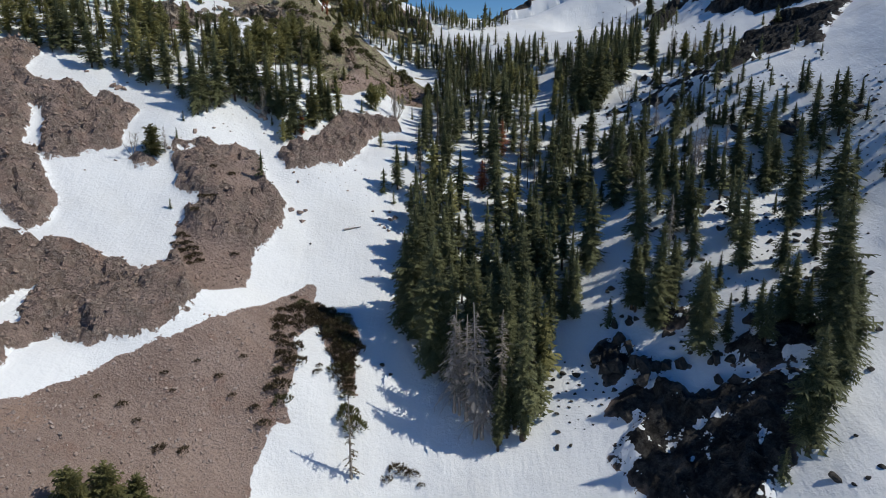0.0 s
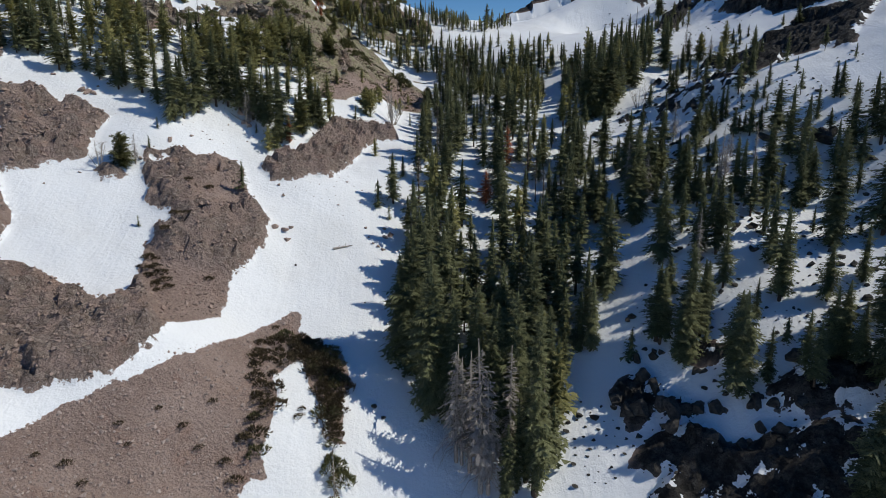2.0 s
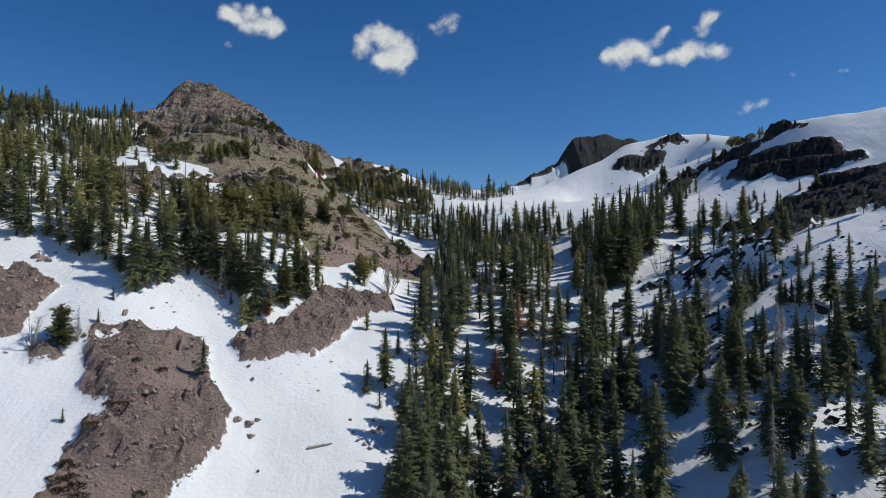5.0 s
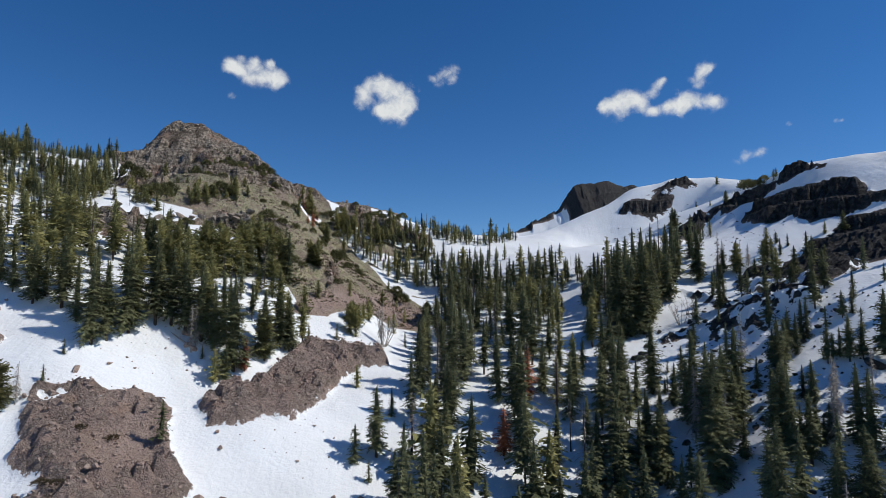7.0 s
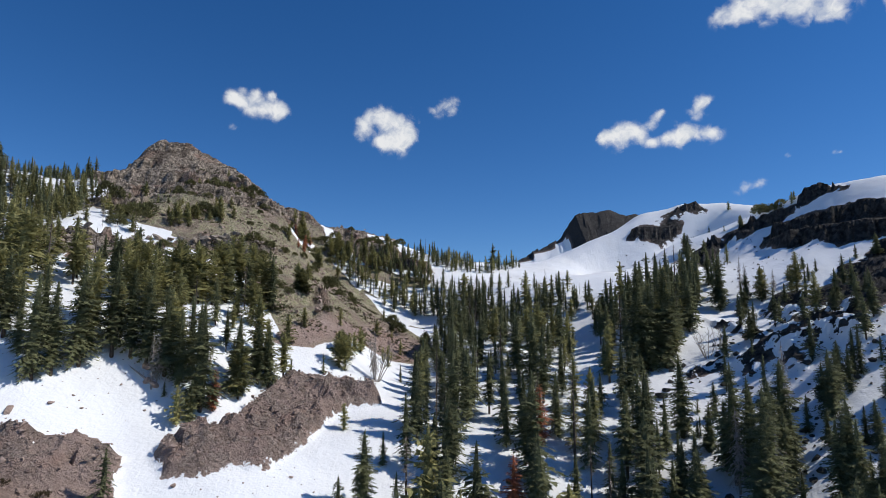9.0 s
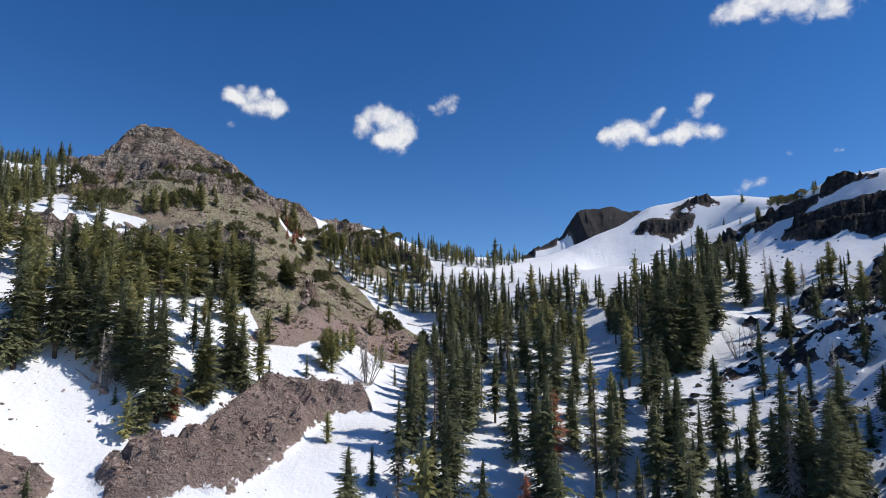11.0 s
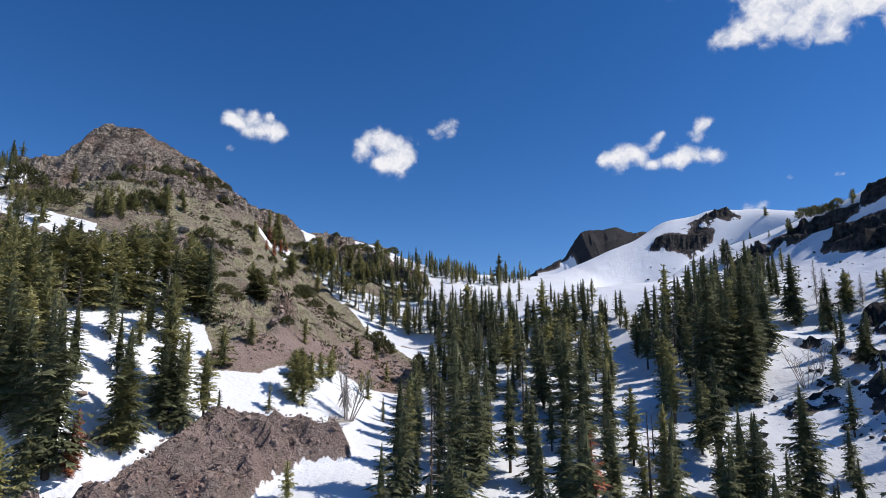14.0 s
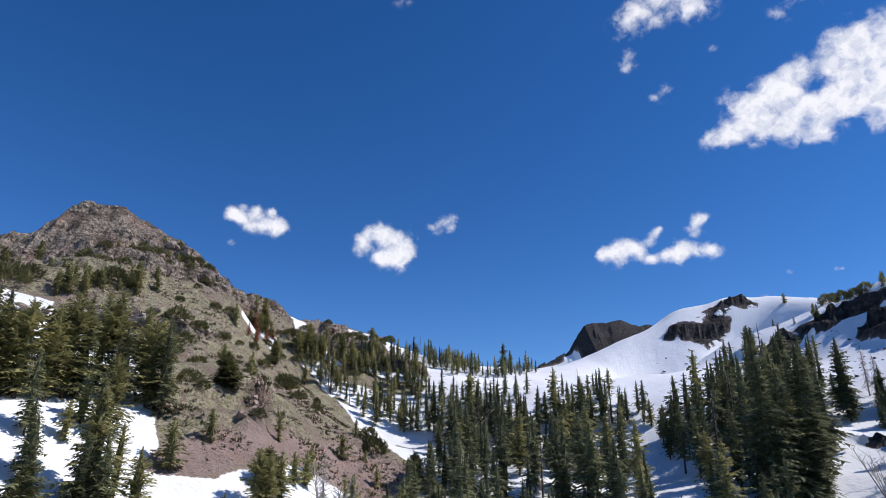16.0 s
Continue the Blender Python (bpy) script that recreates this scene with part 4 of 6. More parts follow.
# single trees: sort, where they stand, and x, y, height of each in metres
TREES = [
    ("fir", "shaded slope", [(48.9, 210.7, 17), (51.7, 204.5, 7.6), (57.8, 215.3, 8.3), (80.1, 243.1, 8.6), (67.4, 197.3, 7.2), (73.2, 201.4, 8.7), (75.1, 199.9, 10.3), (66.9, 190.3, 7.3),
        (59.7, 174.5, 15.2), (81.1, 203.6, 9.5), (71.5, 187.2, 6.6), (71.7, 184, 6.9), (80.7, 193.6, 8.2), (90.1, 202.7, 6.6), (95.3, 206.5, 7.4), (84.6, 192.4, 9.8),
        (63.5, 174.4, 8.5), (64.5, 173.8, 8), (66.2, 174.3, 7.1), (67.3, 173.8, 5.3), (93.8, 227.5, 8.6), (94, 220.4, 8.9), (93.9, 215.1, 9.9), (105.4, 285.7, 11.9),
        (101.1, 287.2, 9.9), (91.5, 285.9, 18.8), (94.3, 279.2, 7.6), (52.1, 194.1, 21.6), (55.3, 194.8, 17.4), (52.2, 197.9, 13.3)]),
    ("fir", "shaded slope", [(57, 186.3, 14), (59, 195.2, 8.7), (41.8, 192, 13.5), (44.5, 189.1, 8), (51.2, 184.3, 7.7), (55.5, 179, 7.4), (71.9, 196.9, 13.1), (77.9, 203.6, 9.2),
        (82.1, 203.1, 9.9), (78.3, 200.9, 9.1), (49.1, 210.4, 15), (52.3, 205.1, 9.6), (53.8, 190.8, 17.8), (56.1, 187.5, 16.7), (60.8, 172.9, 15.5), (59.4, 188.4, 12),
        (72.5, 185.8, 7.8), (68.2, 177.6, 5.3), (68.9, 174.6, 6.7), (51.7, 179.6, 14), (52.8, 165, 13), (57.7, 154.6, 13.6), (66.2, 159.8, 11.1), (37, 156.6, 15.6),
        (44.7, 140.4, 16.9), (48.6, 134.2, 24.8), (49.4, 148, 9.5), (53.6, 139.2, 11.6), (55.7, 127.9, 16.8), (82.3, 194.4, 5.6)]),
    ("fir", "shaded slope", [(83.7, 194.1, 6.4), (92.2, 202.3, 6.5), (86.6, 191.2, 7.9), (73.9, 171.1, 14.5), (78.9, 168.8, 20), (89.9, 181.7, 17.9), (89.6, 188.3, 15.4), (100.1, 188.3, 9.2),
        (96.4, 186.5, 4.6), (102.8, 176.5, 17.3), (108.3, 173.8, 18.3), (103.1, 172.1, 10.8), (90.1, 169.6, 13), (86.4, 167.6, 14.3), (85.3, 151, 26.5), (96.7, 151.6, 22.6),
        (106.7, 162.2, 8.2), (115.5, 177.8, 7.9), (106.2, 191.9, 10), (107.3, 191, 9.9), (67.9, 137.6, 19.6), (62.5, 135.7, 8.7), (70.8, 123.8, 14.4), (75.3, 122.3, 10.9),
        (77.3, 116.4, 28.8), (64.8, 121.1, 11.6), (82.7, 119.7, 13.4), (63.6, 97.2, 24), (47.7, 134.4, 15.2), (54.8, 124, 20.8)]),
    ("fir", "shaded slope", [(68.7, 138.4, 12.8), (82.9, 127.7, 22), (71.1, 104.1, 26.9), (63.9, 99.7, 17.2), (65.1, 118.2, 11.6), (60, 124, 11.2), (45.2, 139.4, 16.8), (52.2, 136.8, 16.9),
        (72.7, 119.3, 10.2), (72.6, 123.6, 15.2), (77, 109.8, 19.3), (76.1, 135.4, 12.2), (84.6, 138.3, 12.3), (59.5, 144.6, 13)]),
    ("fir", "shaded slope", [(50.2, 157.2, 21.5), (58.5, 156.2, 15.0), (61.3, 153.7, 17.8), (37.6, 155.5, 23.6), (49.3, 177.0, 24.8), (70.2, 147.1, 17.4), (63.0, 170.6, 12.6), (79.1, 168.3, 16.1), (60.9, 175.0, 16.9), (55.0, 141.6, 10.9), (42.0, 185.8, 16.4), (55.4, 187.4, 19.2), (61.2, 194.1, 17.6), (72.8, 172.7, 14.3), (88.8, 169.7, 16.7), (32.8, 147.9, 13.8)]),
    ("snag", "shaded slope", [(69.9, 174.7, 15.4), (55.8, 149.9, 15.7)]),
    ("young", "shaded slope", [(51.9, 210.2, 3.6), (55.8, 219.4, 3.3), (70.7, 189, 1.5), (86.4, 203, 4.8), (52.4, 210.1, 3.9), (52.5, 134.5, 5.1), (39.2, 139.1, 6.7), (91.1, 197.8, 4.8),
        (65.9, 129.7, 4.8), (93.6, 154.5, 6.1), (58.2, 94.4, 6.5)]),
    ("snag", "shaded slope", [(69.4, 208.4, 13.5), (102.1, 293.3, 13.3), (51.6, 191.8, 15.2), (54.9, 185.2, 12.8), (76.5, 185, 7), (68.4, 172.1, 11.4), (72.6, 178.4, 11.3), (80.4, 179.6, 11.3)]),
    ("dead_bush", "shaded slope", [(69.1, 244.3, 8.1), (72.7, 246.3, 7.1)]),
    ("pine", "shaded slope", [(108.6, 270.1, 13.7), (89.9, 229.4, 10.9)]),
    ("fir", "valley", [(50.9, 243.4, 29.8), (54.3, 244.3, 24.4), (58.4, 244.5, 26.8), (64, 253.4, 18.2), (72, 263.1, 15.8), (40.6, 212.2, 12.4), (42.1, 210.9, 14.2), (29.6, 144.4, 13.6),
        (31.9, 143.5, 14.9)]),
    ("fir", "valley edge", [(-6.2, 138.7, 31.4), (-2.1, 131.2, 33.2), (-13.6, 185.9, 13.9), (-11.6, 197.7, 6.4), (0.2, 193.1, 9.2), (1.8, 186.5, 6.5), (0.1, 155.4, 21.9),
        (20.8, 132.1, 24.2), (13.7, 126.8, 31.9), (10.1, 126.8, 29.6), (1.9, 130.2, 28.1), (6.7, 129.2, 31.1), (-8.8, 140.5, 23.5),
        (12.3, 139.6, 28.9), (17.8, 137.6, 31.1)]),
    ("slim", "valley edge", [(11.3, 115, 17), (13.4, 117.7, 19), (16.6, 117, 36.8), (15.2, 119.5, 24)]),
    ("young", "valley edge", [(-17.4, 183.1, 7.2), (-14.3, 179.9, 4), (-2.4, 197.5, 4.3)]),
    ("greydead", "valley edge", [(-6.7, 188, 13.4)]),
    ("snag", "valley edge", [(3.5, 122.6, 22), (5, 121.6, 24.2), (6.8, 118.1, 29.7), (8.2, 117.8, 23.2), (2.4, 123, 23.8), (12.5, 123, 24.4)]),
    ("bare_pole", "valley edge", [(-17.9, 107.8, 18.1)]),
    ("bush", "valley edge", [(-19.7, 116.5, 2.8), (-18, 115.2, 2.6)]),
    ("fir", "sunny slope", [(-118.5, 203.9, 16.5), (-115.5, 203.5, 14.2), (-106.7, 198, 13.2), (-104.4, 198.7, 11.3), (-125.2, 202.7, 10.2), (-100.9, 201, 11.9), (-96.3, 198.8, 8.7), (-90.2, 196.6, 14),
        (-89.4, 199.5, 11.1), (-83.6, 196.3, 16.3), (-77.6, 191.8, 14.6), (-71.7, 187.2, 18.8), (-70, 189.9, 16.8), (-51.6, 200.5, 14.7), (-42, 206.5, 16.1), (-38, 213.6, 14),
        (-40, 212.8, 13.1), (-67.8, 194.4, 20.2), (-64.4, 199.3, 20.7), (-61.6, 201, 17.7), (-58.3, 200.8, 17.8), (-54.6, 200.7, 17.8), (-50.4, 202.6, 17.2), (-46.2, 197.7, 21)]),
    ("pine", "sunny slope", [(-74.8, 222.8, 14.7), (-71.6, 220.8, 11.8), (-72, 226.9, 13.1), (-65.5, 219.4, 13.3), (-65.1, 224.6, 12.2), (-64, 225.8, 15.7), (-61.4, 227.8, 11.9), (-59.9, 228.5, 14.4), (-57.5, 231.4, 14.0), (-57.3, 235.2, 16.4), (-56.8, 243, 16.8), (-55.2, 244.2, 17.6), (-54, 252, 14.4), (-48.9, 244.6, 14.7)]),
    ("fir", "sunny slope", [(-76.9, 223.2, 14.6), (-75.2, 228.9, 16.5), (-65.2, 221.8, 13.5), (-64, 229.2, 15.4), (-61.9, 236.3, 12.4), (-56.1, 236.9, 16.7), (-51.9, 241.3, 12.8), (-49, 250.8, 14.6)]),
    ("young", "sunny slope", [(-74.2, 182.5, 3), (-73.9, 176.1, 3.2), (-52.9, 197.3, 2.8), (-46.7, 194.8, 7.3), (-35.1, 221.9, 3.9), (-45.2, 324.8, 3.4), (-68.6, 155.3, 2.6), (-50.1, 172.8, 6.5)]),
    ("wide", "sunny slope", [(-78.3, 170.4, 8), (-56, 82.2, 8.7), (-52.2, 85.2, 9.5), (-48.6, 87.4, 8.2)]),
    ("snag", "sunny slope", [(-75.4, 171.2, 7.6), (-55.4, 197.3, 10.5)]),
    ("red", "sunny slope", [(-44.5, 200.4, 7.2)]),
    ("pine", "sunny slope", [(-44.8, 266.8, 8.4), (-47.1, 230.1, 12)]),
    ("dead_bush", "sunny slope", [(-82.3, 167.3, 6.3)]),
    ("wide", "hill foot", [(-43.4, 265.8, 6.8), (-48.8, 298.6, 5.2), (-6.6, 283.6, 7.7), (-43.5, 266.7, 6.1), (-26.6, 239.7, 6.4), (-6.2, 285.3, 6.2)]),
    ("bush", "hill foot", [(-45.3, 321.6, 3.9), (-17, 296.1, 4), (-45.2, 319.7, 3.9), (-18.5, 297.6, 2.9)]),
    ("pine", "hill foot", [(-51.8, 329.7, 7.6), (-24.6, 233.1, 9.3), (-23.2, 251, 5.9), (-24.7, 240.2, 7), (-16.2, 257, 6.3), (-38.8, 214.8, 9.3), (-41.7, 205.6, 11.4), (-48.6, 193.1, 7.2),
        (-46.7, 194.9, 6.6), (-20.5, 207.3, 5.4), (-47.4, 294.3, 6.2), (-62.8, 277.8, 7.5), (-54.6, 255.1, 7.6), (-51.1, 329.8, 9.2), (-69.7, 377.8, 13), (-24.5, 247.5, 5.4),
        (-23.3, 254.8, 5.2), (-26, 232.8, 9.2), (-18, 260.2, 4.3), (-38.5, 231.9, 7.4), (-21.5, 297.7, 4.3), (-86.4, 291.1, 5.5), (-89.7, 289.5, 5.8), (-81, 299, 5.9),
        (-90.2, 286.4, 2.7), (-82.5, 301.2, 5.9), (-87.9, 293.2, 6.4), (-81.4, 299.4, 5.8), (-81.9, 300.6, 6.3), (-89.7, 290.7, 6)]),
    ("pine", "hill foot", [(-88.6, 289.1, 4.6), (-91.2, 284.8, 6.3), (-92.1, 289.1, 6.5), (-80.9, 308.3, 4.7), (-92.6, 287.7, 5.1), (-78.2, 303.7, 5), (-82.9, 298.7, 6.7)]),
    ("young", "hill foot", [(-28.8, 227.4, 4.6)]),
    ("bush", "dry hillside", [(-81.0, 314.8, 1.4), (-77.2, 320.7, 1.8), (-72.7, 323.5, 2.1), (-67.1, 317.7, 2.4), (-64.4, 322.5, 2.1), (-60.5, 308.8, 2.2), (-67.2, 293.7, 3.7), (-62.8, 280.0, 3.4), (-64.0, 271.5, 3.2), (-64.7, 268.0, 2.5), (-72.7, 317.1, 1.4), (-73.2, 307.6, 1.6), (-83.6, 298.4, 3.4), (-86.4, 296.3, 3.1), (-88.6, 293.5, 3.4), (-60.6, 384.0, 3.7), (-57.2, 393.9, 2.8), (-60.1, 280.2, 1.7), (-45.3, 258.3, 1.8), (-33.8, 256.2, 1.7), (-50.0, 405.2, 1.9), (-37.5, 415.3, 1.7)]),
    ("pine", "dry hillside", [(-61.2, 371.1, 6.3), (-44.5, 319.1, 4.6), (-42.8, 265.9, 5.7), (-49.5, 301.3, 5.4), (-50.0, 366.9, 8.2), (-47.1, 381.9, 10.5), (-40.0, 386.1, 11.0), (-30.5, 401.9, 9.3), (-74.1, 380.4, 7.2), (-62.2, 322.4, 6.9), (-87.5, 286.3, 6.1), (-89.6, 283.8, 5.8), (-91.7, 282.6, 6.1)]),
    ("red", "dry hillside", [(-57.6, 329.9, 6.2), (-66.9, 373.3, 6.8), (-59.1, 326.1, 4.3), (-65.6, 377.5, 4.6)]),
    ("dead_bush", "hill foot", [(-17.5, 238.2, 10.2)]),
    ("fir", "hill foot", [(-11.9, 246.1, 4.8), (12.4, 327.6, 13.9)]),
    ("red", "hill foot", [(-44.2, 199.1, 7.2), (19.6, 209.8, 12.4), (12, 192.1, 10), (-71.9, 373.8, 6.9)]),
    ("snag", "hill foot", [(-55, 198.5, 9.5), (-17.9, 237.2, 12.5)]),
    ("greydead", "hill foot", [(12.9, 195.3, 7.8)]),
    ("fir", "upper shaded slope", [(118.7, 286.6, 6.5), (122.9, 291, 5.0), (120.5, 284, 6.3), (116.5, 289, 5.0), (125, 287, 5.0), (112.9, 334.6, 5.5), (97.9, 284.2, 9.3), (94.1, 294, 7.3), (100.2, 226.1, 6.7), (94.3, 237.3, 5.0), (103, 229, 5.0), (98, 222, 5.0), (90.2, 222.7, 6.2), (138.1, 285.8, 5.0), (140.7, 279.2, 8.1), (118.7, 379.7, 10.7), (143.2, 374.5, 6.1), (135, 392.2, 3.8), (122.4, 369.6, 8)]),
    ("snag", "upper shaded slope", [(106.9, 285.9, 10.6), (109.7, 285.9, 8.5)]),
    ("fir", "saddle and ridge", [(26.6, 420.8, 13.9), (117.5, 379.9, 11.9), (110.3, 328.6, 7.3), (146.4, 381.7, 5.2), (162.1, 361.1, 4.8), (91, 284.8, 14.4), (96.6, 279.4, 8.5), (81.7, 244, 7.9),
        (96.5, 305.8, 12.8)]),
    ("young", "saddle and ridge", [(138.7, 383.3, 3.1), (-4.4, 399.1, 8.1), (3.6, 405.8, 8.2), (12.2, 415.8, 8.5)]),
    ("bush", "saddle and ridge", [(160.2, 369.1, 3.2), (170.1, 408.5, 4.8), (156.3, 377.1, 4.3), (156.7, 369.8, 3.7)]),
    ("pine", "saddle and ridge", [(113.1, 281.3, 9.5), (105, 285, 11.3), (-55.5, 379.9, 8.3), (-52.3, 383.2, 11.8), (-69.2, 380.6, 5.5), (-74.2, 374.7, 6.5), (-70.4, 375, 8.1), (-56, 379.4, 11.4),
        (-70.1, 377.5, 8.9), (-54.9, 381.4, 9.3), (-68.5, 377, 9.3), (-66.7, 377.5, 6.7), (-52.9, 381.7, 10), (-53.1, 384.2, 11.6), (-35.4, 382.9, 10), (-11, 385.4, 10.2),
        (-32.1, 379.1, 8.8), (-18.1, 382.1, 5.7), (-9.8, 379, 6.3), (-14.2, 378.1, 8.9), (-36.7, 386.6, 5.9), (-48.3, 383.1, 9.8), (-24.2, 389.6, 7.8), (-48.1, 383.5, 6.1),
        (-51.1, 384.1, 8.3), (-6.8, 380.6, 5.6), (159.7, 358.9, 6), (145.2, 380, 5.2), (166.1, 436.2, 5.3), (118.8, 383.9, 9)]),
    ("snag", "saddle and ridge", [(102.1, 289.7, 11.6)]),
]
PLANTED, VIEW_STRIPS = [], []
pick = np.random.default_rng(5)
for sort, where, spots in TREES:
    spots = np.array(spots, float)
    zs = height(spots[:, 0], spots[:, 1])
    for (x, y, high), z in zip(spots, zs):
        kinds = TALL if sort == "fir" and high > 24 else SMALL_PINES if sort == "pine" and high < 8 else NEAR if sort == "fir" and y < 240 and abs(x) < 85 and high > 10 else SORTS[sort]
        kinds[pick.integers(len(kinds))].plant(x, y, z - 0.15, high, pick.random() * 360, "trees of the " + where, 0.85 + 0.3 * pick.random())
        PLANTED.append((x, y))
        # strip towards the camera kept free of woods, so these trees stay visible
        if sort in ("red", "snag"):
            VIEW_STRIPS.append((x, y, 26 if sort == "red" else 12))
PLANTED = np.array(PLANTED)


# a strip of open snow down the middle of the woods, traced from the camera's view
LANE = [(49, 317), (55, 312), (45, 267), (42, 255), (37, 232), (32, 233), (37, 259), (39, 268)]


# cleared of woods so the snow at the hill foot shows from the camera
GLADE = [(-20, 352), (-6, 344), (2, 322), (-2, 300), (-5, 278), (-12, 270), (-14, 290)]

# cleared where snow shows among the sunny woods from the camera
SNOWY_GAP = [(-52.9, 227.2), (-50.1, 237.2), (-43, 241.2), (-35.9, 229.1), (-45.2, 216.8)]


def scatter(outline, gap, seed, taller=(0.6, 1.2), clear=0.0):
    """Places in an outline, no two nearer than gap metres: x, y, size, turn. clear: how far to keep from the single trees."""
    r = np.random.default_rng(seed)
    o = np.array(outline, float)
    lo, hi = o.min(0), o.max(0)
    n = int((hi - lo).prod() / gap**2 * 6)
    c = lo + (hi - lo) * r.random((n, 2))
    c = c[inside(outline, c[:, 0], c[:, 1]) > 0]
    kept, cells = [], {}
    for x, y in c:
        i, j = int(x // gap), int(y // gap)
        if all(math.hypot(x - a, y - b) >= gap for di in (-1, 0, 1) for dj in (-1, 0, 1) for a, b in cells.get((i + di, j + dj), ())):
            if clear and np.min((PLANTED[:, 0] - x) ** 2 + (PLANTED[:, 1] - y) ** 2) < clear**2:
                continue
            # no woods in the strips that open the camera's view of single trees
            if clear and any(abs(x - a) < 3 and 0 < b - y < d for a, b, d in VIEW_STRIPS):
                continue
            cells.setdefault((i, j), []).append((x, y))
            kept.append((x, y))
    kept = np.array(kept)
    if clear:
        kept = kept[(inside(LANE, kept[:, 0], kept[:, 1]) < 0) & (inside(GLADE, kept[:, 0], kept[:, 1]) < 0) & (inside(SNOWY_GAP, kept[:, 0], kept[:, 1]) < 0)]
        kept = kept[grain(kept[:, 0], kept[:, 1], 11) > 0.2]
    s = taller[0] + (taller[1] - taller[0]) * r.random(len(kept)) ** 1.2
    return np.column_stack([kept, s, r.random(len(kept)) * 360])


def laid(kinds, part, places, z, tall=False):
    """Copies of a part of each kind at the places, as one array of points, triangles and tones."""
    V, T, tone, base = [], [], [], 0
    for k, (x, y, s, turn) in enumerate(places):
        p, t = kinds[k % len(kinds)].parts[part][1:3]
        c, sn = math.cos(radians(turn)) * s, math.sin(radians(turn)) * s
        w = 0.85 + 0.45 * ((k * 0.618) % 1)
        V.append(np.column_stack([(p[:, 0] * c - p[:, 1] * sn) * w, (p[:, 0] * sn + p[:, 1] * c) * w, p[:, 2] * s]) + (x, y, z[k]))
        T.append(t + base)
        tone.append(np.full(len(p), (k * 0.377) % 1))
        base += len(p)
    return np.concatenate(V), np.concatenate(T), np.concatenate(tone)


def joined_wood(places, kinds, label):
    """Many trees together, for woods nobody could count: the trunks, and the crowns as a part."""
    z = height(places[:, 0], places[:, 1])
    v, t, tone = laid(kinds, 0, places, z)
    wood = tagged(new("fir_woods", mesh_from("trunks", v, t, BARK)), label, "woods", kind="stuff")
    v, t, tone = laid(kinds, 1, places, z)
    me = mesh_from("crowns", v, t, kinds[0].parts[1][3])
    me.attributes.new("tone", "FLOAT", "POINT").data.foreach_set("value", tone.astype(np.float32))
    new("crowns", me).parent = wood


# woods: label, outline in plan, gap, seed, sizes, share of pines
GROVES = [
    ("tall dark green fir woods on the valley floor", [(-10, 158), (-9, 142), (2, 124), (14, 116), (22, 122), (28, 150), (34, 170), (44, 200), (47, 210), (-7, 210), (-9, 185)], 3.9, 1, (0.45, 1.05), 0.12),
    ("dense dark green fir woods up the valley", [(-7, 210), (42, 210), (46, 225), (50, 240), (66, 252), (80, 283), (90, 310), (67, 316), (47, 325), (15, 342), (-15, 350), (-22, 350), (-10, 328), (-4, 302), (-5, 258), (-7, 228)], 4.3, 9, (0.36, 0.88), 0.18),
    ("mixed woods on the sunny slope", [(-150, 200), (-89, 203), (-71, 190), (-56, 204), (-40, 210), (-35, 217), (-38, 230), (-46, 246), (-56, 251), (-68, 251), (-77, 248), (-84, 241), (-92, 236), (-104, 242), (-150, 240), (-185, 230)], 4.5, 2, (0.42, 0.88), 0.75),
    ("mixed woods up the sunny slope", [(-150, 240), (-104, 240), (-113, 255), (-118, 268), (-122, 284), (-126, 296), (-150, 290), (-185, 315), (-195, 240)], 2.6, 12, (0.28, 0.56), 0.45),
    ("woods beside the summit", [(-128, 302), (-133, 313), (-150, 330), (-200, 330), (-195, 300), (-150, 285), (-131, 290)], 2.6, 6, (0.2, 0.4), 0.3),
    ("young firs on the upper valley snow", [(3.1, 368.3), (25.7, 371.1), (43.2, 345.6), (56.3, 334.1), (57.8, 315.1), (38.4, 322.5), (12.4, 338.2)], 3.8, 21, (0.22, 0.5), 0.1),
    ("tall dark firs beside the valley grove", [(21.8, 171.8), (33.3, 167.7), (37.2, 156.3), (33.8, 148.3), (23.2, 152.8), (19, 161.1)], 5.0, 22, (0.55, 1.0), 0.0),
    ("scattered firs on the shaded snow slope", [(30, 162), (60, 152), (110, 150), (120, 165), (118, 192), (40, 192)], 6.6, 3, (0.3, 0.8), 0.0),
    ("tall dark firs at the edge of the valley woods", [(52, 240), (66, 250), (84, 285), (95, 312), (72, 320), (57, 292), (49, 262)], 4.6, 15, (0.6, 1.0), 0.1),
    ("small firs up the shaded snow slope", [(40, 192), (118, 192), (120, 230), (108, 285), (80, 262), (58, 225)], 9.0, 13, (0.2, 0.5), 0.0),
    ("firs and pines along the saddle", [(-22, 408), (-6, 422), (37, 436), (42, 424), (20, 398), (-13, 385)], 2.7, 4, (0.2, 0.5), 0.4),
    ("firs on the snow streak below the ridge", [(-65, 388), (-43, 394), (-19, 396), (-6, 384), (-11, 343), (-27, 352), (-44, 367), (-58, 382)], 2.8, 5, (0.22, 0.52), 0.5),
    ("dense firs below the saddle", [(-30, 394), (-10, 396), (4, 374), (16, 348), (15, 342), (-20, 350)], 3.7, 8, (0.25, 0.55), 0.2),
    ("firs below the shaded cliffs", [(70, 280), (95, 300), (125, 345), (128, 375), (100, 345), (80, 325)], 7.0, 7, (0.3, 0.6), 0.1),
]
